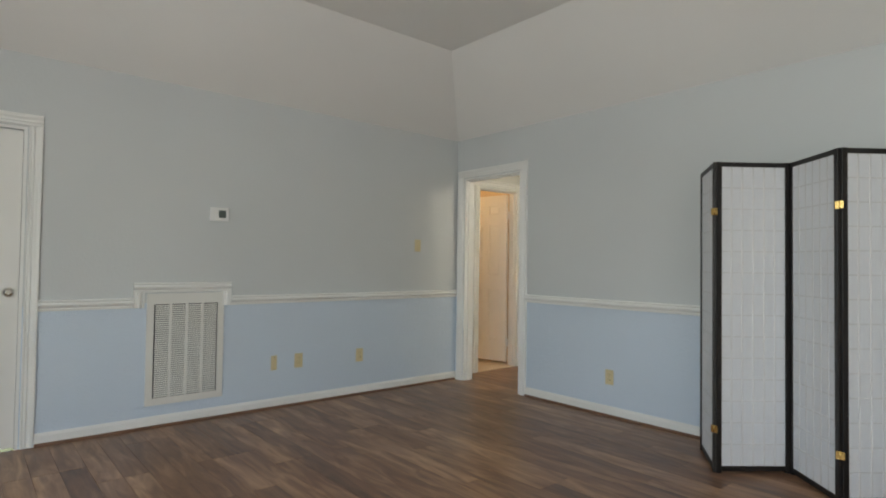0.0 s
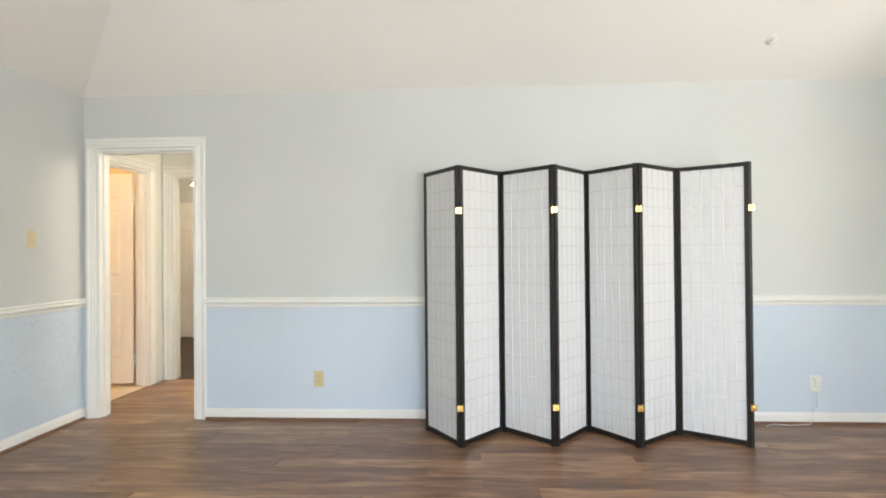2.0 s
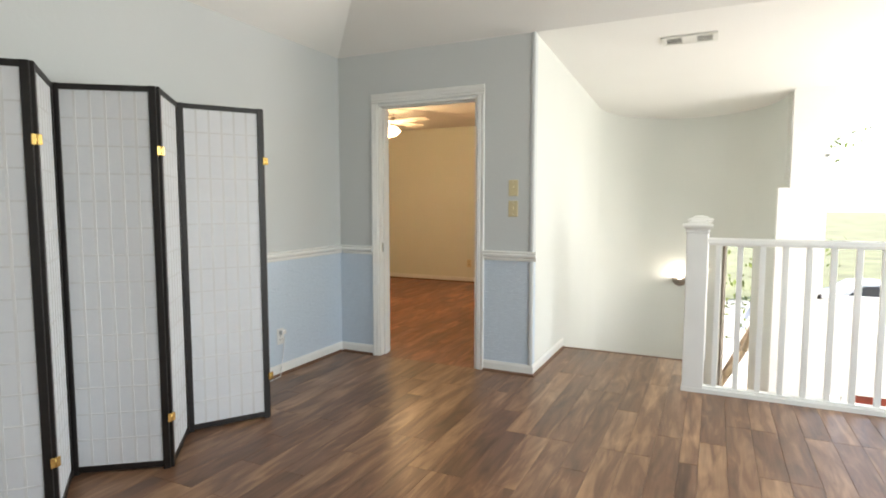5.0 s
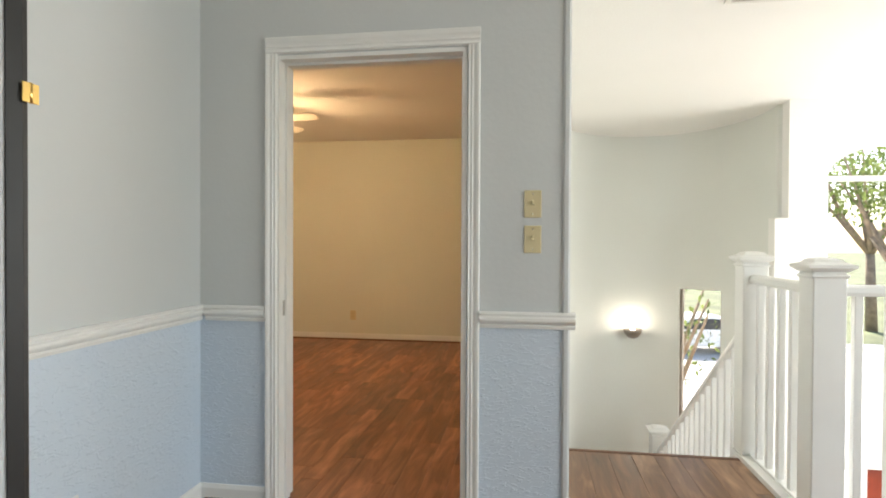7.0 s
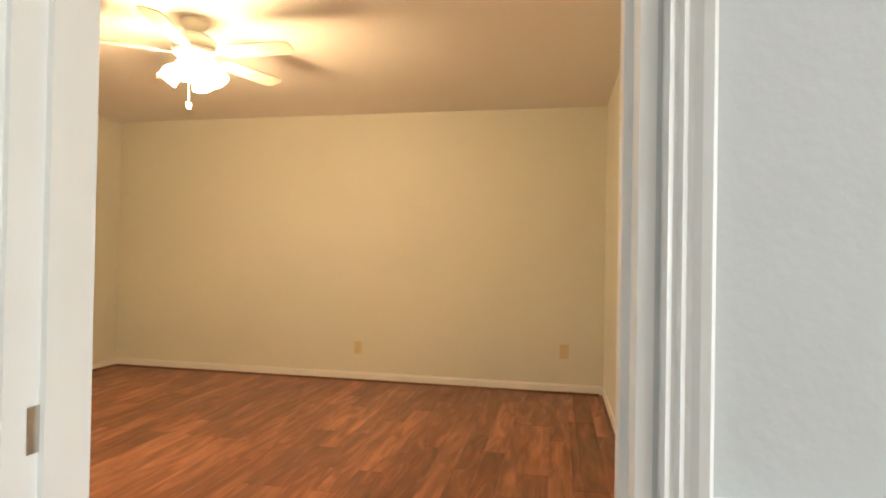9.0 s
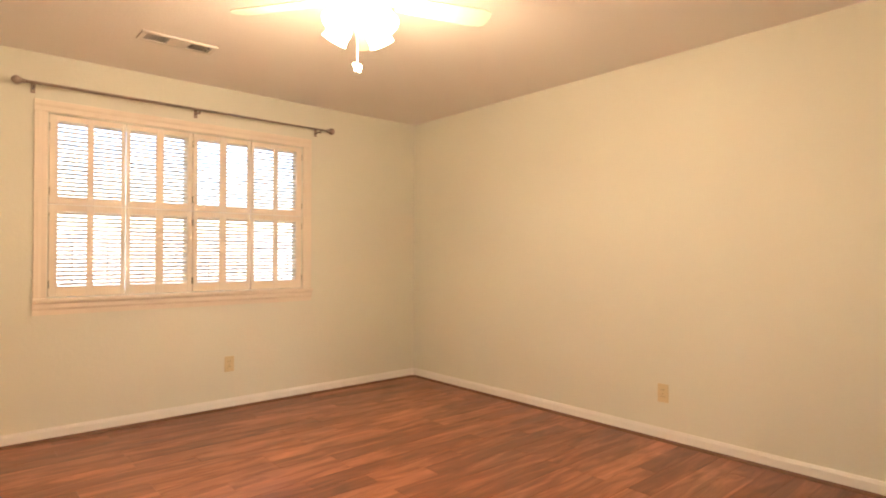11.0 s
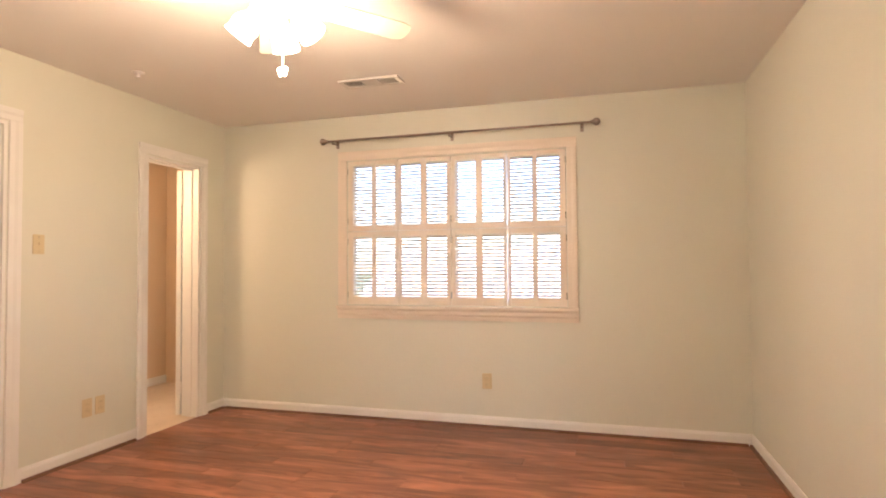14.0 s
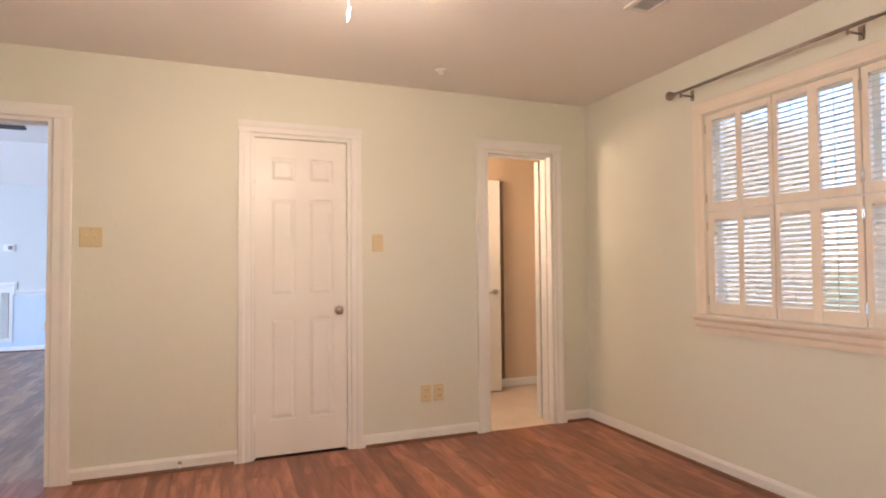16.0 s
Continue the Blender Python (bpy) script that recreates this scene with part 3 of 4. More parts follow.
# ---- things: doors ----
def six_panel_door(name, m, w, h, label, knob_z=0.92, lever=False, material=None):
    """A six-panel door hinged at x = 0, its leaf along +x, faces to -y and +y."""
    material = material or DOOR_PAINT
    d = thing(name, m, label, "door", kind="structure")
    t, st, mid = 0.035, 0.11 * w / 0.7, 0.10 * w / 0.7
    rails = [(0.0, 0.22), (0.86, 1.0), (1.62, 1.73), (h - 0.12, h)]
    bm = bmesh.new()
    box(bm, 0, -t / 2, 0, st, t / 2, h)
    box(bm, w - st, -t / 2, 0, w, t / 2, h)
    for z0, z1 in rails:
        box(bm, st, -t / 2, z0, w - st, t / 2, z1)
    for (_, z0), (z1, _) in zip(rails, rails[1:]):
        box(bm, w / 2 - mid / 2, -t / 2, z0, w / 2 + mid / 2, t / 2, z1)
    part("leaf", bm, material, d)
    for (_, z0), (z1, _) in zip(rails, rails[1:]):
        for x0, x1 in ((st, w / 2 - mid / 2), (w / 2 + mid / 2, w - st)):
            bm = bmesh.new()
            box(bm, x0, -0.007, z0, x1, 0.007, z1)
            for s in (-1, 1):
                vs = []
                for ins, dep in ((0.012, 0.007), (0.032, 0.0145)):
                    vs.append([bm.verts.new((x, s * dep, z)) for x, z in ((x0 + ins, z0 + ins), (x1 - ins, z0 + ins), (x1 - ins, z1 - ins), (x0 + ins, z1 - ins))])
                for i in range(4):
                    bm.faces.new((vs[0][i], vs[0][(i + 1) % 4], vs[1][(i + 1) % 4], vs[1][i]))
                bm.faces.new(vs[1])
            part("panel", bm, material, d)
    bm = bmesh.new()
    for s in (-1, 1):
        mm = Matrix.Translation((w - 0.05, s * t / 2, knob_z)) @ pose(0, 0, 0, 90 * s)
        lathe(bm, [(0.032, 0), (0.032, 0.004), (0.012, 0.008), (0.011, 0.03)] + ([(0.011, 0.05)] if lever else [(0.022, 0.036), (0.028, 0.048), (0.025, 0.06), (0.014, 0.066)]), 18, mm)
        if lever:
            rod(bm, (w - 0.05, s * (t / 2 + 0.045), knob_z), (w - 0.16, s * (t / 2 + 0.045), knob_z - 0.006), 0.009, 0.007)
    part("door_lever" if lever else "knob", bm, NICKEL, d, "satin nickel handle")
    for z in (0.22, h - 0.24):
        bm = block(-0.012, -t / 2 - 0.003, z - 0.045, 0.03, -t / 2, z + 0.045)
        rod(bm, (-0.004, -t / 2 - 0.006, z - 0.047), (-0.004, -t / 2 - 0.006, z + 0.047), 0.006)
        part("hinge", bm, DOOR_PAINT, d, "painted butt hinge")
    return d


six_panel_door("door_1", pose(-0.03, -4.278, 0.012, 0, 0, 90), 0.668, 1.945, "closed white six-panel closet door in the loft", 0.95)
six_panel_door("door_2", pose(6.24, 0.712, 0.014, 0, 0, 90), 0.578, 2.0, "closed cream-white six-panel bedroom closet door", 0.895)
six_panel_door("door_3", pose(-0.262, 1.03, 0.03, 0, 0, 188), 0.60, 1.97, "open cream six-panel door lit by warm lamplight", 0.92)
six_panel_door("door_4", pose(6.10, 2.832, 0.012, 0, 0, 117), 0.52, 2.0, "cream bathroom door standing wide open", 0.92, True)
six_panel_door("door_5", pose(4.985, 2.41, 0.012, 0, 0, 74.6), 0.60, 2.0, "cream door with a lever handle standing open", 0.93, True)
six_panel_door("door_6", pose(0.645, 1.46, 0.012, 0, 0, 84), 0.64, 2.0, "white six-panel door ajar to a far room", 0.92)

six_panel_door("door_8", pose(-1.45, 4.08, 0.012), 0.75, 2.0, "closed white six-panel closet door in a far room")


# ---- things: plates, thermostat, grilles ----
def wall_plate(name, m, label, w=0.072, h=0.116, style="outlet", material=None):
    material = material or IVORY
    p = thing(name, m, label, "outlet" if style == "outlet" else "light switch" if "switch" in style else "cover plate", "wall plates")
    part("plate", block(-w / 2, -0.006, -h / 2, w / 2, 0, h / 2, 0.0025), material, p)
    if style == "outlet":
        for z in (-0.021, 0.021):
            s = part("socket", block(-0.017, -0.009, z - 0.014, 0.017, -0.004, z + 0.014, 0.003), material, p)
            for x in (-0.007, 0.007):
                part("slot", block(x - 0.0015, -0.0096, z - 0.003, x + 0.0015, -0.0085, z + 0.006), DARK, s)
    if "switch" in style:
        for x in ((-0.023, 0.023) if "double" in style else (0,)):
            bm = block(x - 0.0045, -0.02, -0.004, x + 0.0045, -0.004, 0.012, 0.0015)
            bmesh.ops.rotate(bm, cent=(x, -0.005, 0), matrix=Matrix.Rotation(radians(-18), 3, "X"), verts=bm.verts)
            part("toggle", bm, material, p)
            part("toggle_slot", block(x - 0.007, -0.0066, -0.013, x + 0.007, -0.0055, 0.013), IVORY, p)
    for z in ((-0.042, 0.042) if style != "outlet" else (0,)):
        bm = bmesh.new()
        rod(bm, (0, -0.0075, z), (0, -0.005, z), 0.003)
        part("screw", bm, NICKEL, p)
    return p


for x, z, lab in ((1.808, 0.304, "ivory duplex outlet low on the blue wall"), (5.361, 0.285, "white outlet holding a small plug-in adapter")):
    wall_plate("outlet", pose(x, 0, z), lab, material=IVORY if x < 3 else WHITE_PLASTIC)
wall_plate("outlet", pose(0, -1.955, 0.36, 0, 0, 90), "ivory telephone cover plate low on the wall", 0.05, 0.116, "blank")
wall_plate("outlet", pose(0, -1.742, 0.36, 0, 0, 90), "ivory duplex outlet low on the wall")
wall_plate("outlet", pose(0, -1.155, 0.35, 0, 0, 90), "ivory duplex outlet low on the wall")
wall_plate("light_switch", pose(0, -0.515, 1.345, 0, 0, 90), "ivory toggle light switch by the hall doorway", style="switch")
for z in (1.365, 1.216):
    wall_plate("light_switch", pose(6.12, -1.522, z, 0, 0, -90), "ivory toggle light switch stacked beside the doorway", style="switch")
wall_plate("light_switch", pose(6.27, -0.175, 1.378, 0, 0, 90), "ivory double toggle switch in the bedroom", 0.115, 0.116, "double switch")
wall_plate("light_switch", pose(6.27, 1.50, 1.355, 0, 0, 90), "ivory toggle light switch beside the closet door", style="switch")
for y in (1.837, 1.933):
    wall_plate("outlet", pose(6.27, y, 0.318, 0, 0, 90), "ivory outlet, one of a pair low on the wall")
wall_plate("outlet", pose(8.604, 3.18, 0.342), "ivory duplex outlet under the shuttered window")
wall_plate("outlet", pose(10.40, 0.631, 0.302, 0, 0, -90), "ivory duplex outlet on the plain bedroom wall")
wall_plate("outlet", pose(10.40, -1.216, 0.357, 0, 0, -90), "ivory blank cover plate on the plain bedroom wall", 0.075, 0.12, "blank")
plug = thing("plug_in", pose(5.361, -0.009, 0.305), "small white plug-in adapter in the outlet", "adapter")
part("body", block(-0.022, -0.03, -0.002, 0.026, 0, 0.03, 0.004), WHITE_PLASTIC, plug)
bm = bmesh.new()
pts = [(5.375, -0.03, 0.28), (5.36, -0.02, 0.12), (5.30, -0.05, 0.01), (5.16, -0.06, 0.006), (5.05, -0.04, 0.006), (4.98, -0.09, 0.006)]
for p, q in zip(pts, pts[1:]):
    rod(bm, p, q, 0.003, None, 6)
tagged(part("cable", bm, WHITE_PLASTIC), "thin white cable running down to the floor", "cable")

th = thing("thermostat", pose(0, -2.416, 1.52, 0, 0, 90), "white wall thermostat with a small grey display", "thermostat")
part("body", block(-0.068, -0.026, -0.05, 0.068, 0, 0.05, 0.006, 2), WHITE_PLASTIC, th)
part("display", block(-0.008, -0.0285, -0.026, 0.046, -0.025, 0.03, 0.001), SCREEN, th, "grey display")

gr = thing("return_air_grille", pose(0, -2.628, 0.155, 0, 0, 90), "cream steel return-air grille with four louvre columns", "air grille")
W2, GH = 0.264, 0.78
bm = bmesh.new()
for a in ((-W2, 0, W2, 0.05), (-W2, GH - 0.075, W2, GH), (-W2, 0.05, -W2 + 0.045, GH - 0.075), (W2 - 0.045, 0.05, W2, GH - 0.075)):
    box(bm, a[0], -0.014, a[1], a[2], 0, a[3])
part("frame", bm, GRILLE, gr)
# flat dark sheet in place of the grille's shaded depth
part("backing", block(-W2 + 0.02, -0.002, 0.02, W2 - 0.02, -0.0005, GH - 0.02), DARK, gr, "dark sheet for the shade behind the slats")
cols = [(-W2 + 0.045 + i * (2 * W2 - 0.09) / 4, -W2 + 0.045 + (i + 1) * (2 * W2 - 0.09) / 4) for i in range(4)]
for x0, _ in cols[1:]:
    part("mullion", block(x0 - 0.009, -0.0135, 0.05, x0 + 0.009, -0.002, GH - 0.075), GRILLE, gr)
NS = 44
bm = bmesh.new()
box(bm, -0.046, -0.012, 0, 0.046, -0.0105, 0.011)
bmesh.ops.rotate(bm, cent=(0, -0.011, 0.005), matrix=Matrix.Rotation(radians(-28), 3, "X"), verts=bm.verts)
slat = mesh_of("slat", bm, GRILLE)
for x0, x1 in cols:
    for i in range(NS):
        part("slat", slat, None, gr, at=pose((x0 + x1) / 2, 0, 0.054 + i * (GH - 0.132) / NS))
for x in (-W2 + 0.07, W2 - 0.07):
    part("latch", block(x - 0.014, -0.019, GH - 0.032, x + 0.014, -0.013, GH - 0.024, 0.002), GRILLE, gr)


def ceiling_vent(m, lab, w, d):
    v = thing("ceiling_vent", m, lab, "ceiling vent", "ceiling vents")
    part("frame", bevelled(slabs(slabs(slabs(bmesh.new(), "x", -d / 2, -d / 2 + 0.022, -w / 2, w / 2, -0.012, 0), "x", d / 2 - 0.022, d / 2, -w / 2, w / 2, -0.012, 0), "y", -w / 2, -w / 2 + 0.03, -d / 2 + 0.022, d / 2 - 0.022, -0.012, 0), 0.002), GRILLE, v)
    part("frame", block(w / 2 - 0.03, -d / 2 + 0.022, -0.012, w / 2, d / 2 - 0.022, 0, 0.002), GRILLE, v)
    # flat dark sheet in place of the register's shaded depth
    part("backing", block(-w / 2 + 0.02, -d / 2 + 0.015, -0.003, w / 2 - 0.02, d / 2 - 0.015, -0.001), DARK, v, "dark sheet for the shade in the duct")
    third = (w - 0.06) / 3
    part("centre_plate", block(-third / 2, -d / 2 + 0.02, -0.011, third / 2, d / 2 - 0.02, -0.003, 0.002), GRILLE, v)
    for side in (-1, 1):
        bm = block(-0.0012, -d / 2 + 0.022, -0.011, 0.0012, d / 2 - 0.022, -0.003)
        bmesh.ops.rotate(bm, cent=(0, 0, -0.007), matrix=Matrix.Rotation(radians(30 * side), 3, "Y"), verts=bm.verts)
        s = mesh_of("slat", bm, GRILLE)
        for i in range(9):
            part("slat", s, None, v, at=pose(side * (third / 2 + (i + 0.6) * third / 9), 0, 0))
    return v


ceiling_vent(pose(8.0, 2.41, H), "cream three-part ceiling register in the bedroom", 0.42, 0.15)
ceiling_vent(pose(6.62, -2.635, H - 0.5 * DIP - 0.001, 3.55, 0, 90), "cream three-part ceiling register over the stair", 0.36, 0.17)


def detector(m, lab):
    d = thing("smoke_detector", m, lab, "smoke detector", "smoke detectors")
    part("base", lathe(bmesh.new(), [(0.055, 0), (0.055, -0.012), (0.048, -0.02)], 24), WHITE_PLASTIC, d)
    part("cap", lathe(bmesh.new(), [(0.044, -0.02), (0.04, -0.032), (0.012, -0.037)], 24), WHITE_PLASTIC, d)


def sensor(m, lab):
    d = thing("ceiling_sprinkler", m, lab, "ceiling fitting")
    part("rosette", lathe(bmesh.new(), [(0.036, 0), (0.034, -0.006), (0.02, -0.012)], 20), WHITE_PLASTIC, d)
    part("nozzle", lathe(bmesh.new(), [(0.014, -0.012), (0.012, -0.03), (0.018, -0.032), (0.016, -0.036)], 14), WHITE_PLASTIC, d)


sensor(pose(6.675, 1.815, H), "small white round ceiling fitting near the closet")
sensor(pose(4.935, -0.31, H + 0.31 * 0.576 - 0.001, -30), "small white round fitting on the sloping ceiling")
detector(pose(0.95, -2.48, T), "round white smoke detector on the tray ceiling")

# door stop on the bedroom baseboard
ds = thing("door_stop", pose(6.283, 0.292, 0.045, 0, 90, 0), "small metal door stop on the baseboard", "door stop")
part("spring", lathe(bmesh.new(), [(0.012, 0), (0.007, 0.004), (0.007, 0.055)], 12), NICKEL, ds)
part("tip", lathe(bmesh.new(), [(0.01, 0.055), (0.011, 0.066), (0.007, 0.07)], 12), WHITE_PLASTIC, ds)
sp = tagged(part("strike_plate", block(6.155, -0.3905, 0.86, 6.19, -0.388, 0.93, 0.0008), NICKEL), "small metal strike plate on the doorway lining", "strike plate", kind="structure")

# ---- folding screen ----
fs = thing("folding_screen", pose(2.6, -0.19, 0), "black-framed eight-panel folding screen with white paper", "room divider")
SH = 1.785
FOLDS = [(2.625, -0.205), (2.873, -0.572), (3.15, -0.23), (3.474, -0.537), (3.74, -0.19), (3.996, -0.54), (4.32, -0.265), (4.692, -0.512), (4.73, -0.085)]
for a, b in zip(FOLDS, FOLDS[1:]):
    a, b = Vector(a), Vector(b)
    ang = math.degrees(math.atan2(b.y - a.y, b.x - a.x))
    w = (b - a).length - 0.008
    root = new("screen_panel")
    root.parent = fs
    root.matrix_basis = pose(a.x - 2.6, a.y + 0.19, 0, 0, 0, ang) @ pose(0.004, 0, 0)
    for x0, x1, z0, z1 in ((0, 0.030, 0, SH), (w - 0.030, w, 0, SH)):
        part("stile", block(x0, -0.01, z0, x1, 0.01, z1, 0.0015), BLACK_WOOD, root)
    for z0, z1 in ((0.012, 0.04), (SH - 0.028, SH - 0.002)):
        part("rail", block(0.030, -0.009, z0, w - 0.030, 0.009, z1), BLACK_WOOD, root)
    part("paper", block(0.026, -0.0035, 0.04, w - 0.026, -0.0025, SH - 0.028), PAPER, root, "white rice paper")
    # bars stand proud of the paper, coloured as their own soft shadow
    bm = bmesh.new()
    for i in range(1, 6):
        x = 0.026 + (w - 0.052) * i / 6
        box(bm, x - 0.0055, -0.0046, 0.04, x + 0.0055, 0.004, SH - 0.028)
    for i in range(1, 14):
        z = 0.04 + (SH - 0.068) * i / 14
        box(bm, 0.026, -0.0049, z - 0.0035, w - 0.026, 0.0036, z + 0.0035)
    part("lattice", bm, LATTICE, root, "lattice coloured pale grey like its shade through the paper")
for i, (x, y) in enumerate(FOLDS[1:-1]):
    s = -1 if i % 2 == 0 else 1
    for z in (0.25, 1.495):
        bm = block(-0.019, -0.0015, -0.02, 0.019, 0.0015, 0.02, 0.0008)
        rod(bm, (0, 0, -0.021), (0, 0, 0.021), 0.0035, None, 8)
        part("hinge", bm, BRASS, fs, "brass hinge" if s < 0 else "", at=pose(x - 2.6, y + 0.19 + s * 0.013, z))


# ---- ceiling fans ----
def blade_mesh(material, r0, r1, w):
    bm = bmesh.new()
    out = [(r0, -w * 0.38), (r0 + 0.06, -w * 0.45), (r1 - 0.05, -w / 2), (r1 - 0.012, -w * 0.42), (r1, -w * 0.25), (r1, w * 0.25), (r1 - 0.012, w * 0.42), (r1 - 0.05, w / 2), (r0 + 0.06, w * 0.45), (r0, w * 0.38)]
    lo = [bm.verts.new((x, y, -0.003)) for x, y in out]
    up = [bm.verts.new((x, y, 0.003)) for x, y in out]
    bm.faces.new(lo[::-1])
    bm.faces.new(up)
    for i in range(len(out)):
        j = (i + 1) % len(out)
        bm.faces.new((lo[i], lo[j], up[j], up[i]))
    return mesh_of("blade", bm, material)


def iron_mesh(material, r0, r1):
    bm = bmesh.new()
    box(bm, r0, -0.014, -0.006, r1 - 0.03, 0.014, -0.002)
    box(bm, r1 - 0.035, -0.04, -0.0065, r1 + 0.045, 0.04, -0.003)
    return mesh_of("blade_arm", bevelled(bm, 0.001), material)


def ceiling_fan(m, lab, body, blade_mat, reach, turn, drop=0.0, shades=True, w=0.125):
    f = thing("ceiling_fan", m, lab, "ceiling fan")
    part("canopy", lathe(bmesh.new(), [(0.075, 0), (0.075, -0.02), (0.05, -0.05), (0.016, -0.06), (0.016, -0.08 - drop)], 28), body, f)
    part("motor_housing", lathe(bmesh.new(), [(0.03, -0.075 - drop), (0.085, -0.085 - drop), (0.115, -0.11 - drop), (0.118, -0.15 - drop), (0.108, -0.155 - drop), (0.108, -0.16 - drop), (0.118, -0.165 - drop), (0.10, -0.195 - drop), (0.06, -0.205 - drop)], 36), body, f)
    part("switch_housing", lathe(bmesh.new(), [(0.055, -0.205 - drop), (0.06, -0.215 - drop), (0.058, -0.25 - drop), (0.035, -0.262 - drop)], 24), body, f)
    bl, ir = blade_mesh(blade_mat, 0.18, reach, w), iron_mesh(body, 0.09, 0.2)
    for i in range(5):
        a = pose(0, 0, -0.185 - drop, 0, 0, turn + 72 * i) @ pose(0, 0, 0, -12)
        b = part("blade", bl, None, f, at=a)
        part("blade_arm", ir, None, f, at=a)
    if shades:
        for i in range(4):
            a = pose(0, 0, -0.245 - drop, 0, 0, 15 + 90 * i)
            bm = bmesh.new()
            rod(bm, (0.045, 0, 0), (0.075, 0, -0.004), 0.011)
            part("light_arm", bm, body, f, at=a)
            tilt = a @ pose(0.078, 0, -0.004, 0, -38, 0)
            bm = lathe(bmesh.new(), [(0.022, 0.0), (0.026, -0.012), (0.045, -0.035), (0.054, -0.06), (0.05, -0.09), (0.056, -0.112)], 24)
            part("shade", bm, BULB, f, "glowing frosted glass shade", at=tilt).visible_shadow = False
        bm = bmesh.new()
        rod(bm, (0.012, 0.035, -0.25 - drop), (0.012, 0.035, -0.455 - drop), 0.0018, None, 6)
        part("pull_chain", bm, WHITE_PLASTIC, f)
        bm = bmesh.new()
        for s in (-1, 1):
            for cx, cz, rr in ((0.012, -0.461, 0.012), (0.009, -0.478, 0.009)):
                lathe(bm, [(rr, -0.0015), (rr, 0.0015)], 12, Matrix.Translation((0.012 + s * cx, 0.035, cz - drop)) @ pose(0, 0, 0, 90, 0, 0))
        part("pull_pendant", bm, WHITE_PLASTIC, f, "white butterfly pull pendant")
    return f


ceiling_fan(pose(8.27, 0.86, H), "white five-blade ceiling fan with lit glass shades", GRILLE, BLADE_W, 0.60, 52)
lamp("fan_bulbs", "POINT", pose(8.27, 0.86, 2.02), 11.0, WARM, 0.13)
ceiling_fan(pose(3.1, -2.06, T), "dark five-blade ceiling fan in the loft", PEWTER, BLADE_D, 0.68, 20, 0.09, False)

# ---- shuttered window ----
win = thing("window_1", pose(8.33, 3.24, 0.90), "bedroom sash window behind cream shutters", "window", kind="structure")
for z0, z1 in ((0.0, 0.585), (0.585, 1.17)):
    for x0, x1 in ((-0.875, 0.0), (0.0, 0.875)):
        bm = bmesh.new()
        for a in ((x0, z0, x1, z0 + 0.035), (x0, z1 - 0.035, x1, z1), (x0, z0 + 0.035, x0 + 0.035, z1 - 0.035), (x1 - 0.035, z0 + 0.035, x1, z1 - 0.035)):
            box(bm, a[0], 0.02, a[1], a[2], 0.05, a[3])
        sash = part("sash", bm, TRIM, win)
        part("pane", block(x0 + 0.036, 0.033, z0 + 0.036, x1 - 0.036, 0.037, z1 - 0.036), GLASS, sash).visible_shadow = False
casing("window_casing", "y-", 3.18, 7.455, 9.205, 2.07, "cream casing round the shuttered window", 0.90, 1.0, PLAIN_CASING)
setting("window_sill", sweep(bmesh.new(), [(0, 0), (0.018, 0), (0.02, 0.03), (0.028, 0.045), (0.03, 0.07), (0.045, 0.08), (0.05, 0.092), (0.048, 0.104), (0, 0.106)], (7.375, 3.18, 0.793), (9.285, 3.18, 0.793), (0, -1, 0), (0, 0, 1)), SHUT, "cream moulded window stool and apron", "window sill")
PW = 1.75 / 4
cw = 0.163
slat_bm = bmesh.new()
sweep(slat_bm, [(-0.015, -0.0014), (0.0, -0.003), (0.015, -0.0014), (0.015, 0.0014), (0.0, 0.003), (-0.015, 0.0014)], (-cw / 2, 0, 0), (cw / 2, 0, 0), (0, 1, 0), (0, 0, 1))
louvre = mesh_of("louvre", slat_bm, SHUT)
for row, (z0, z1) in enumerate(((0.905, 1.492), (1.498, 2.066))):
    for k in range(4):
        sh = thing("shutter", pose(7.458 + k * PW, 3.192, z0), "cream louvred shutter panel with open slats", "shutter", "window shutters")
        hgt, w = z1 - z0, PW - 0.006
        b0, b1 = (0.066, 0.04) if row == 0 else (0.048, 0.036)
        sl_, sr_ = (0.046, 0.024, 0.031, 0.024)[k], (0.024, 0.031, 0.024, 0.046)[k]
        for x, d in ((0, sl_), (sl_ + cw, w - sl_ - sr_ - 2 * cw), (w - sr_, sr_)):
            part("stile", block(x, -0.012, 0, x + d, 0.012, hgt, 0.002), SHUT, sh)
        for x in (sl_, w - sr_ - cw):
            part("rail", block(x, -0.011, 0, x + cw, 0.011, b0), SHUT, sh)
            part("rail", block(x, -0.011, hgt - b1, x + cw, 0.011, hgt), SHUT, sh)
            n = 18
            for i in range(n):
                part("louvre", louvre, None, sh, at=pose(x + cw / 2, 0, b0 + (i + 0.5) * (hgt - b0 - b1) / n, (32 if (k + row) % 3 else 26)))
            bm = bmesh.new()
            rod(bm, (x + cw / 2, -0.017, b0 + 0.02), (x + cw / 2, -0.017, hgt - b1 - 0.02), 0.0022, None, 6)
            part("tilt_rod", bm, SHUT, sh)
        for z in (0.08, hgt - 0.08):
            part("hinge", block(-0.003 if k % 2 == 0 else w - 0.004, -0.0145, z - 0.025, 0.004 if k % 2 == 0 else w + 0.003, -0.0122, z + 0.025), NICKEL, sh)
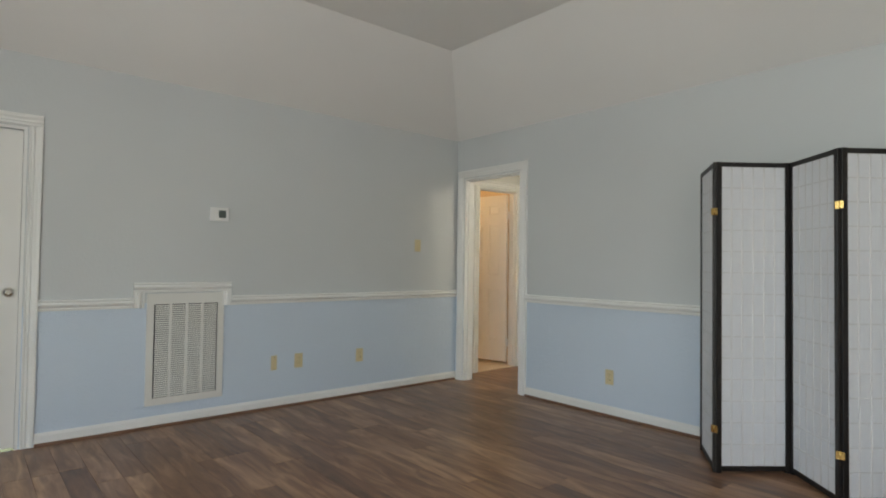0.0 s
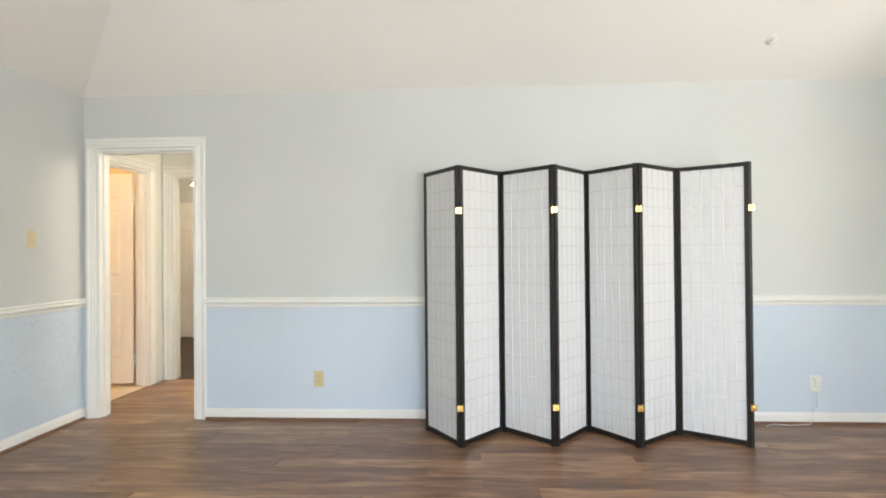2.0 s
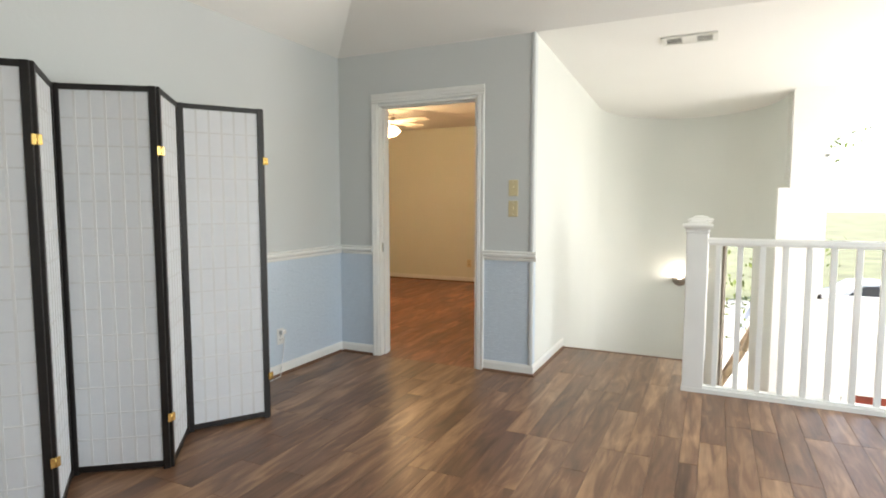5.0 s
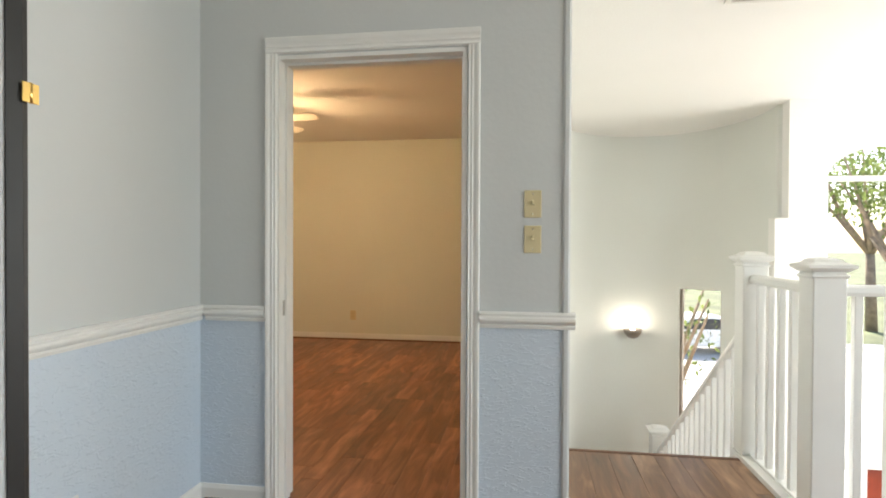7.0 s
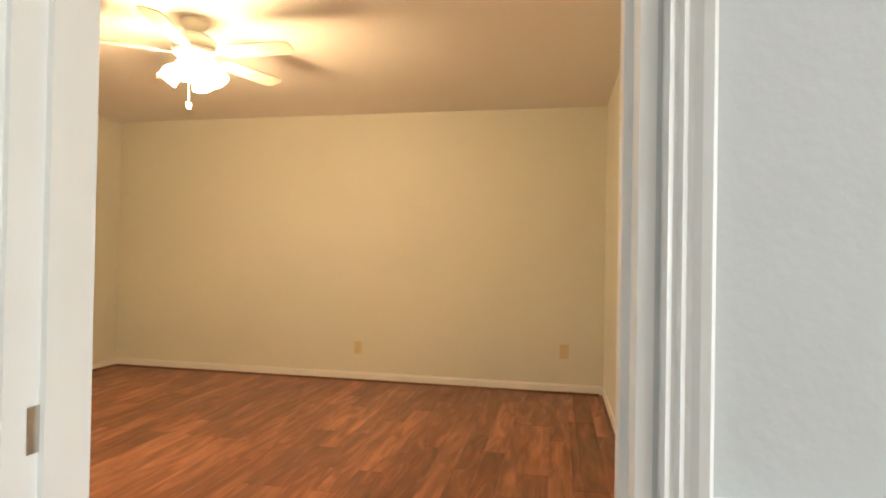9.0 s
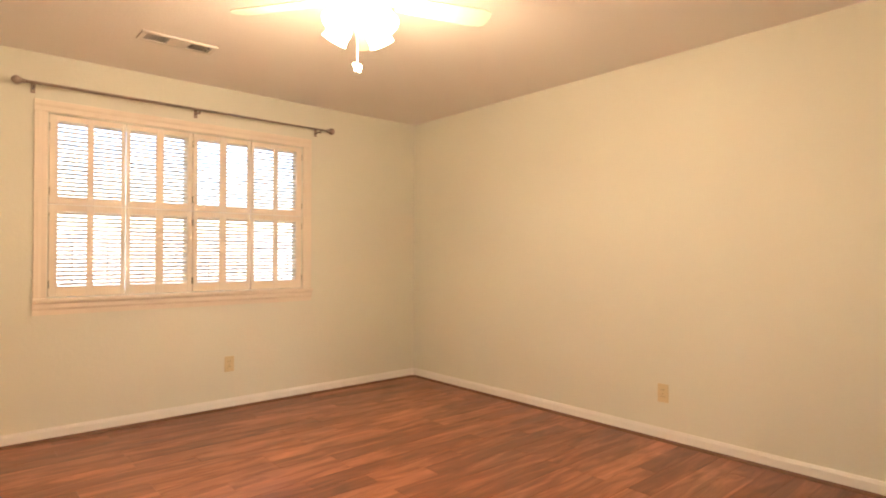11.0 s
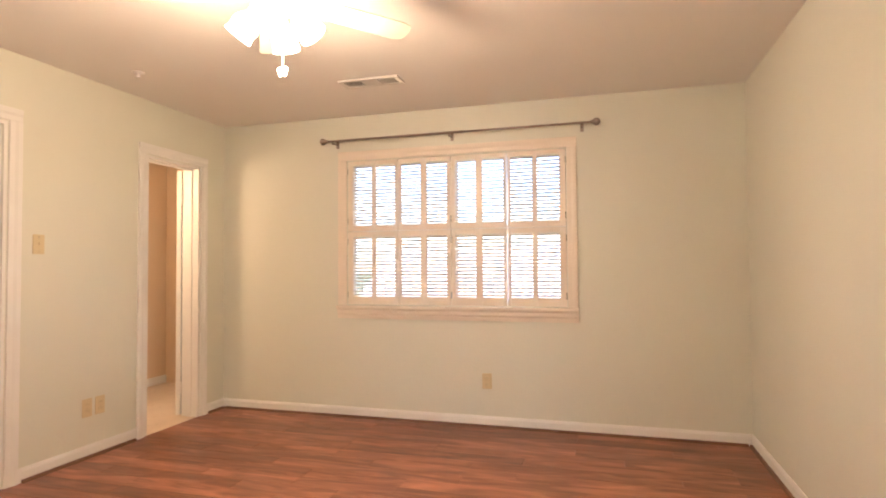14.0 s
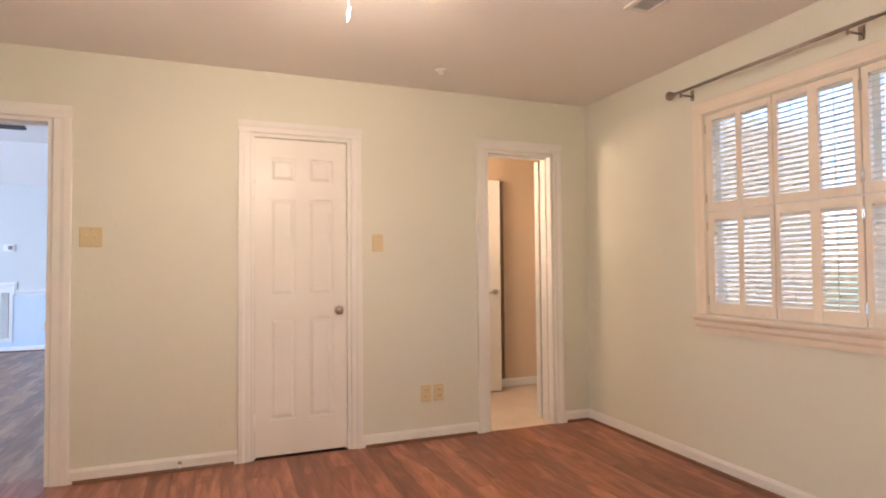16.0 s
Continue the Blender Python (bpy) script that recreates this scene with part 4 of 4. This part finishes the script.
# curtain rod
cr = thing("curtain_rod", pose(8.355, 3.085, 2.225), "dark pewter curtain rod with cage finials", "curtain rod")
bm = bmesh.new()
rod(bm, (-1.03, 0, 0), (0.1, 0, 0), 0.0095, None, 14)
rod(bm, (0.0, 0, 0), (1.03, 0, 0), 0.0078, None, 14)
part("pole", bm, PEWTER, cr)
for s in (-1, 1):
    part("finial", lathe(bmesh.new(), [(0.011, 0), (0.014, 0.006), (0.010, 0.012), (0.02, 0.024), (0.028, 0.04), (0.026, 0.052), (0.014, 0.066), (0.006, 0.07)], 10, Matrix.Translation((1.03 * s, 0, 0)) @ pose(0, 0, 0, 0, 90 * s)), PEWTER, cr)
for x in (-0.985, -0.01, 0.97):
    bm = block(x - 0.012, 0.088, -0.045, x + 0.012, 0.093, 0.02, 0.001)
    rod(bm, (x, 0.09, -0.018), (x, 0.0, -0.018), 0.005)
    rod(bm, (x, 0.0, -0.032), (x, 0.0, -0.006), 0.006)
    part("bracket", bm, PEWTER, cr)

# ---- stair, guard rail ----
st = tagged(new("staircase"), "white stair with wooden treads going down", "stairs", kind="structure")
for i in range(6):
    x0, z = 7.06 + 0.25 * i, -0.18 * (i + 1)
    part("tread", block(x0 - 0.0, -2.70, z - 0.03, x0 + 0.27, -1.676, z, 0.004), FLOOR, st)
    part("riser", block(x0 - 0.005, -2.70, z, x0 + 0.012, -1.676, z + 0.15), TRIM, st)
bm = bmesh.new()
lathe(bm, [(0.86, -1.30), (0.86, -1.262)], 32, Matrix.Translation((CX, CY, 0)))
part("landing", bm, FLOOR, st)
bm = bmesh.new()
sweep(bm, [(0, -0.32), (0.035, -0.32), (0.035, 0.03), (0, 0.03)], (7.04, -2.70, -0.02), (8.56, -2.70, -1.11), (0, -1, 0), (0, 0, 1))
part("stringer", bm, TRIM, st)
setting("floor_edge", block(7.03, -2.68, -0.16, 7.062, -1.676, 0.004, 0.003), STRIP, "wooden nosing at the top of the stair", "trim")
setting("guard_curb", slabs(slabs(bmesh.new(), "y", 6.25, 6.35, -5.6, -2.67, -0.0, 0.028), "x", -2.80, -2.67, 6.35, 7.16, -0.0, 0.028), TRIM, "white curb under the guard rail", "trim")


def newel(x, y, z0, z1, g):
    m = tagged(new("newel_post"), "white square newel post with a moulded cap", "newel post", g)
    m.matrix_basis = pose(x, y, z0)
    h = z1 - z0
    part("post", block(-0.065, -0.065, 0, 0.065, 0.065, h - 0.06, 0.004), TRIM, m)
    part("collar", block(-0.073, -0.073, h - 0.085, 0.073, 0.073, h - 0.07, 0.005), TRIM, m)
    bm = bmesh.new()
    q = [(0.07, h - 0.06), (0.078, h - 0.052), (0.092, h - 0.042), (0.092, h - 0.03), (0.06, h - 0.02), (0.05, h - 0.008), (0.02, h)]
    rings = [[bm.verts.new((sx * r, sy * r, z)) for sx, sy in ((-1, -1), (1, -1), (1, 1), (-1, 1))] for r, z in q]
    for p, n in zip(rings, rings[1:]):
        for i in range(4):
            bm.faces.new((p[i], p[(i + 1) % 4], n[(i + 1) % 4], n[i]))
    bm.faces.new(rings[0][::-1])
    bm.faces.new(rings[-1])
    part("cap", bm, TRIM, m)


for x, y, z0, z1 in ((6.315, -2.74, 0.028, 1.145), (7.09, -2.74, 0.028, 1.16), (8.98, -2.66, -1.262, -0.43)):
    newel(x, y, z0, z1, "newel posts")
HAND = [(-0.03, 0), (0.03, 0), (0.034, 0.015), (0.03, 0.035), (0.018, 0.045), (-0.018, 0.045), (-0.03, 0.035), (-0.034, 0.015)]


def guard(lab, p0, p1, z0, z1, low0, low1, k, axis):
    g = tagged(new("guard_rail"), lab, "guard rail")
    g.matrix_basis = pose(*p0, 0)
    d = Vector((p1[0] - p0[0], p1[1] - p0[1], 0))
    side = Vector((1, 0, 0)) if axis == "y" else Vector((0, 1, 0))
    part("handrail", sweep(bmesh.new(), HAND, (0, 0, z0 - 0.045), d + Vector((0, 0, z1 - 0.045)), side, (0, 0, 1)), TRIM, g)
    part("shoe_rail", sweep(bmesh.new(), [(-0.025, 0), (0.025, 0), (0.025, 0.014), (-0.025, 0.014)], (0, 0, low0), d + Vector((0, 0, low1)), side, (0, 0, 1)), TRIM, g)
    for i in range(k):
        f = (i + 0.5) / k
        za, zb = low0 + (low1 - low0) * f + 0.012, z0 + (z1 - z0) * f - 0.04
        part("baluster", block(-0.016, -0.016, za, 0.016, 0.016, zb, 0.002), TRIM, g, at=pose(d.x * f, d.y * f, 0))


guard("white wooden guard rail along the loft edge", (6.30, -2.805), (6.30, -5.58), 1.03, 1.03, 0.028, 0.028, 22, "y")
guard("short white wooden guard rail beside the stair head", (6.38, -2.74), (7.025, -2.74), 1.03, 1.03, 0.028, 0.028, 5, "x")
guard("sloping white stair rail with square balusters", (7.155, -2.74), (8.915, -2.665), 0.74, -0.62, 0.02, -1.24, 16, "x")

# wall sconce on the curved wall
sc = thing("wall_sconce", pose(CX + R * math.cos(radians(4)), CY + R * math.sin(radians(4)), 0.36, 0, 0, 4), "small dark bowl wall sconce shining upwards", "wall lamp")
bm = lathe(bmesh.new(), [(0.01, -0.075), (0.05, -0.06), (0.08, -0.02), (0.088, 0.02), (0.082, 0.02), (0.072, -0.015), (0.04, -0.045)], 20, pose(-0.09, 0, 0))
part("bowl", bm, PEWTER, sc)
part("bulb", lathe(bmesh.new(), [(0.012, -0.03), (0.028, -0.008), (0.024, 0.012), (0.008, 0.02)], 14, pose(-0.09, 0, 0)), BULB_COOL, sc, "lit bulb")
lamp("sconce_light", "POINT", pose(CX + R - 0.1, CY + 0.06, 0.41), 0.8, (1.0, 0.95, 0.85), 0.03)

# slit window glass and frame
sl = tagged(new("window_2"), "tall narrow window in the curved stair wall", "window", kind="structure")
a0, a1 = radians(SLIT[0]), radians(SLIT[1])
P0 = Vector((CX + (R + 0.06) * math.cos(a0), CY + (R + 0.06) * math.sin(a0), 0))
P1 = Vector((CX + (R + 0.06) * math.cos(a1), CY + (R + 0.06) * math.sin(a1), 0))
along = (P1 - P0).normalized()
outw = Vector((along.y, -along.x, 0))
for p, q in ((P0, P0 + along * 0.03), (P1 - along * 0.03, P1)):
    part("frame", sweep(bmesh.new(), [(-0.02, SLIT[2]), (0.02, SLIT[2]), (0.02, SLIT[3]), (-0.02, SLIT[3])], p, q, outw, (0, 0, 1)), PEWTER, sl, "dark metal frame")
part("pane", sweep(bmesh.new(), [(-0.002, SLIT[2]), (0.002, SLIT[2]), (0.002, SLIT[3]), (-0.002, SLIT[3])], P0 + along * 0.03, P1 - along * 0.03, outw, (0, 0, 1)), GLASS, sl).visible_shadow = False
# arched window frame
aw = tagged(new("window_3"), "tall arched white foyer window", "window", kind="structure")
for y in (WY1 - 0.02, (WY0 + WY1) / 2, WY0 + 0.02):
    part("frame", block(FX0 + 0.05, y - 0.02, WZ0, FX0 + 0.09, y + 0.02, SPRING + (RISE if abs(y - (WY0 + WY1) / 2) < 0.1 else 0)), TRIM, aw)
for z in (WZ0 + 0.02, SPRING):
    part("frame", block(FX0 + 0.05, WY0, z - 0.02, FX0 + 0.09, WY1, z + 0.02), TRIM, aw)
part("pane", block(FX0 + 0.068, WY0, WZ0, FX0 + 0.072, WY1, SPRING), GLASS, aw).visible_shadow = False
fd = tagged(new("door_7"), "red-brown stained wooden front door", "door", kind="structure")
fd.matrix_basis = pose(8.42, -4.465, LOWER)
part("leaf", block(-0.03, -0.433, 0.01, 0.03, 0.433, 2.255, 0.003), RED_WOOD, fd)
for z0, z1 in ((0.25, 1.0), (1.15, 1.95)):
    for y0, y1 in ((-0.34, -0.05), (0.05, 0.34)):
        part("panel", block(-0.04, y0, z0, -0.029, y1, z1, 0.008), RED_WOOD, fd)
part("door_pull", lathe(bmesh.new(), [(0.03, 0), (0.012, 0.01), (0.028, 0.05), (0.012, 0.062)], 16, pose(-0.03, 0.385, 0.95, 0, -90)), BRASS, fd)

# ---- tub room ----
tub = thing("bathtub", pose(4.9, 4.9, 0), "white enamelled bathtub along the tiled wall", "bathtub")
part("apron", block(-0.48, -0.35, 0, 1.15, 0.85, 0.46, 0.02, 2), TUB, tub)
part("rim", bevelled(slabs(slabs(slabs(slabs(bmesh.new(), "x", -0.36, -0.27, -0.48, 1.16, 0.46, 0.5), "x", 0.78, 0.86, -0.48, 1.16, 0.46, 0.5), "y", -0.48, -0.4, -0.27, 0.78, 0.46, 0.5), "y", 1.08, 1.16, -0.27, 0.78, 0.46, 0.5), 0.008), TUB, tub)
sp = thing("tub_faucet", pose(4.41, 4.75, 0.72, 0, 90), "chrome tub spout and valve on the tiled wall", "faucet")
part("valve", lathe(bmesh.new(), [(0.05, 0), (0.045, 0.02), (0.02, 0.03), (0.02, 0.08)], 18), NICKEL, sp)
part("spout", lathe(bmesh.new(), [(0.028, 0), (0.024, 0.14), (0.02, 0.15)], 14, pose(0.13, 0, 0)), NICKEL, sp)
shw = thing("shower_head", pose(4.41, 4.75, 1.95), "chrome shower arm and head on the tiled wall", "shower head")
bm = bmesh.new()
rod(bm, (0, 0, 0), (0.12, 0, 0.0), 0.011)
rod(bm, (0.12, 0, 0), (0.17, 0, -0.05), 0.011)
part("arm", bm, NICKEL, shw)
part("head", lathe(bmesh.new(), [(0.012, 0), (0.04, -0.03), (0.038, -0.045)], 18, pose(0.175, 0, -0.05, 0, -35)), NICKEL, shw)
ceiling_fan(pose(-0.5, 3.0, H), "white ceiling fan with lit shades in a far room", WHITE_PLASTIC, BLADE_W, 0.55, 10)
setting("linen_closet", slabs(slabs(slabs(bmesh.new(), "y", 4.4, 4.46, 2.2, 3.4, -0.1, H), "x", 2.2, 2.26, 4.46, 4.88, -0.1, H), "x", 3.34, 3.4, 4.46, 4.88, -0.1, H), WALL_BATH, "beige inside of a dim linen closet", "wall")

# ---- outside ----
GZ = -3.05
bm = bmesh.new()
bmesh.ops.create_grid(bm, x_segments=40, y_segments=40, size=300)
for v in bm.verts:
    v.co.z = GZ + (0.25 * noise.noise(v.co * 0.05) if v.co.length > 40 else 0)
setting("ground", bm, GRASS, "green lawn reaching to the horizon", "ground")
setting("driveway", block(11.2, -40, GZ - 0.1, 22, 12, GZ + 0.03), CONCRETE, "pale sunlit concrete driveway", "driveway")
setting("road", block(22.2, -60, GZ - 0.1, 30, 60, GZ + 0.02), CONCRETE, "pale sunlit concrete street", "road")


def tree(x, y, h, spread, n, seed, leaf=1.0):
    rng = random.Random(seed)
    t = thing("tree", pose(x, y, GZ), "leafy broad-leaved tree with a forked trunk", "tree", "trees outside")
    bm = bmesh.new()
    fork = h * 0.35
    rod(bm, (0, 0, 0), (0.1, 0.05, fork), 0.05 * h * 0.5, 0.035 * h * 0.5, 10)
    tips = []
    for i in range(7):
        a = 2 * math.pi * i / 7 + rng.uniform(-0.3, 0.3)
        r = spread * rng.uniform(0.35, 0.75)
        mid = Vector((math.cos(a) * r * 0.5, math.sin(a) * r * 0.5, fork + h * rng.uniform(0.15, 0.25)))
        tip = Vector((math.cos(a) * r, math.sin(a) * r, h * rng.uniform(0.62, 0.9)))
        rod(bm, (0.1, 0.05, fork - 0.1), mid, 0.014 * h, 0.009 * h, 7)
        rod(bm, mid, tip, 0.009 * h, 0.003 * h, 6)
        tips += [tip, (mid + tip) / 2, mid + Vector((0, 0, h * 0.12))]
    part("trunk", bm, BARK, t)
    vs, fs_ = [], []
    for _ in range(n):
        c = rng.choice(tips)
        p = c + Vector((rng.gauss(0, 1), rng.gauss(0, 1), rng.gauss(0, 0.7))) * spread * 0.2
        q = Euler((rng.uniform(0, 6.3), rng.uniform(0, 6.3), rng.uniform(0, 6.3))).to_matrix()
        s = rng.uniform(0.07, 0.14) * leaf
        k = len(vs)
        vs += [p + q @ Vector(o) * s for o in ((-1.2, 0, 0), (0, -0.55, 0.12), (1.2, 0, 0), (0, 0.55, 0.12))]
        fs_.append((k, k + 1, k + 2, k + 3))
    me = bpy.data.meshes.new("crown")
    me.from_pydata(vs, [], fs_)
    me.materials.append(LEAF)
    tagged(part("crown", me, None, t), kind="stuff")


for i, a in enumerate(((27.5, -15.5, 9, 4.0, 1600), (34, -18, 11, 5, 3000), (35, -5, 12, 5.5, 3000))):
    tree(*a, 100 + i)
tree(11.6, -3.0, 4.4, 1.5, 420, 140, 0.36)


def wheel(parent, x, y):
    w = part("wheel", lathe(bmesh.new(), [(0.2, -0.1), (0.31, -0.1), (0.33, -0.06), (0.33, 0.06), (0.31, 0.1), (0.2, 0.1)], 28, pose(0, 0, 0, 90)), RUBBER, parent, "black tyre", at=pose(x, y, 0.33))
    bm = lathe(bmesh.new(), [(0.2, -0.07), (0.2, 0.07)], 24, pose(0, 0, 0, 90))
    for i in range(6):
        a = radians(60 * i)
        rod(bm, (0.05 * math.cos(a), -0.085, 0.05 * math.sin(a)), (0.19 * math.cos(a), -0.085, 0.19 * math.sin(a)), 0.022, 0.02, 6)
    part("rim", bm, NICKEL, w, "silver spoked rim")


car = thing("car", pose(27.2, -8.0, GZ + 0.02, 0, 0, 96), "silver-white parked saloon car on the street", "car")
bm = bmesh.new()
prof = [(-2.2, 0.3), (-2.25, 0.6), (-2.15, 0.85), (-1.6, 0.95), (-1.0, 1.36), (-0.3, 1.45), (0.5, 1.42), (1.1, 0.98), (1.9, 0.88), (2.2, 0.7), (2.25, 0.35)]
sweep(bm, prof, (0, -0.86, 0), (0, 0.86, 0), (1, 0, 0), (0, 0, 1))
part("body", bevelled(bm, 0.05, 2), CAR_PAINT, car)
for y0, y1 in ((-0.868, -0.86), (0.86, 0.868)):
    part("side_window", sweep(bmesh.new(), [(-1.35, 0.97), (-0.92, 1.3), (-0.3, 1.38), (0.42, 1.35), (0.95, 0.97)], (0, y0, 0), (0, y1, 0), (1, 0, 0), (0, 0, 1)), CAR_GLASS, car)
for x in (-1.4, 1.4):
    for y in (-0.8, 0.8):
        wheel(car, x, y)
for y in (-0.6, 0.6):
    part("headlight", block(2.16, y - 0.18, 0.58, 2.26, y + 0.18, 0.72, 0.03), WHITE_PLASTIC, car)
# neighbour's house behind the bedroom
nb = thing("neighbour_house", pose(9.5, 20, GZ), "pale grey neighbour house with a light grey roof", "house")
part("wall", block(-9, 0, 0, 9, 7, 3.0), SIDING, nb)
part("roof", sweep(bmesh.new(), [(-0.6, 2.95), (3.5, 5.2), (7.6, 2.95)], (-9.5, 0, 0), (9.5, 0, 0), (0, 1, 0), (0, 0, 1)), CONCRETE, nb)
for x in (-5, 0, 5):
    w = part("window", block(x - 0.8, -0.05, 0.9, x + 0.8, 0.0, 2.2), TRIM, nb)
    part("pane", block(x - 0.7, -0.06, 1.0, x + 0.7, -0.05, 2.1), CAR_GLASS, w)

# ---- floors, plank by plank ----
floor = setting("floor", bevelled(slabs(slabs(slabs(bmesh.new(), "x", -5.6, -2.72, 0, 6.35, -0.25, -0.0115), "x", -2.72, -1.672, 0, 7.04, -0.25, -0.0115), "x", -1.672, 0.0, 0, 6.12, -0.25, -0.0115), 0.0005), SUBFLOOR, "dark subfloor under brown wood laminate planks", "floor")
bed_floor = setting("bedroom_floor", block(6.12, -1.54, -0.2, 10.4, 3.18, -0.0115), SUBFLOOR, "subfloor under wood laminate planks reddened for warm lamplight", "floor")
hall_floor = setting("hall_floor", block(-0.14, 0.0, -0.2, 3.2, 1.42, -0.0115), SUBFLOOR, "subfloor under brown hall planks", "floor")
setting("back_room_floor", block(-1.6, 1.43, -0.2, 2.5, 4.1, -0.004), SUBFLOOR, "dark floor of the far room", "floor")
rng = random.Random(5)
PL, cache = 0.127, {}


def plank_mesh(length, width, material):
    key = (round(length, 2), round(width, 3), material.name)
    if key not in cache:
        bm = bmesh.new()
        l, w, b = key[0], key[1], 0.0012
        lo = [bm.verts.new(c) for c in ((0, 0, -0.011), (l, 0, -0.011), (l, w, -0.011), (0, w, -0.011))]
        md = [bm.verts.new(c) for c in ((0.0004, 0.0004, -b), (l - 0.0004, 0.0004, -b), (l - 0.0004, w - 0.0004, -b), (0.0004, w - 0.0004, -b))]
        tp = [bm.verts.new(c) for c in ((b, b, 0), (l - b, b, 0), (l - b, w - b, 0), (b, w - b, 0))]
        bm.faces.new(tp)
        for p, q in ((lo, md), (md, tp)):
            for i in range(4):
                bm.faces.new((p[i], p[(i + 1) % 4], q[(i + 1) % 4], q[i]))
        cache[key] = mesh_of("plank", bm, material)
    return cache[key]


def lay(parent, rows, material=FLOOR):
    for y0, y1, x0, x1 in rows:
        y = y0
        while y < y1 - 0.005:
            w = min(PL, y1 - y)
            x, first = x0, True
            while x < x1 - 0.005:
                n = rng.choice((0.3, 0.6, 0.9, 1.2)) if first else rng.choice((0.6, 0.9, 1.2, 1.2))
                first = False
                n = min(n, x1 - x)
                if x1 - x - n < 0.2:
                    n = x1 - x
                ob = part("plank", plank_mesh(n, w, material), None, parent, at=pose(x, y, 0))
                x += round(n, 2) if n > 0.02 else n
            y += w


bm = bmesh.new()
for i in range(11):
    for k in range(6):
        box(bm, k * 1.05 + 0.001, -5.6 + i * PL + 0.0006, -0.011, min(6.35, (k + 1) * 1.05) - 0.001, -5.6 + (i + 1) * PL - 0.0006, 0)
tagged(part("planks", bm, FLOOR, floor), kind="stuff")
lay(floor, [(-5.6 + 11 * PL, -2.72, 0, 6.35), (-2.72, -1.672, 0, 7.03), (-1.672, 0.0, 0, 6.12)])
# bedroom planks carry the lamplight-reddened copy of the laminate
lay(bed_floor, [(-1.54, -1.24, 6.27, 10.4), (-1.24, -0.37, 6.12, 10.4), (-0.37, 3.18, 6.27, 10.4)], FLOOR_WARM_LIT)
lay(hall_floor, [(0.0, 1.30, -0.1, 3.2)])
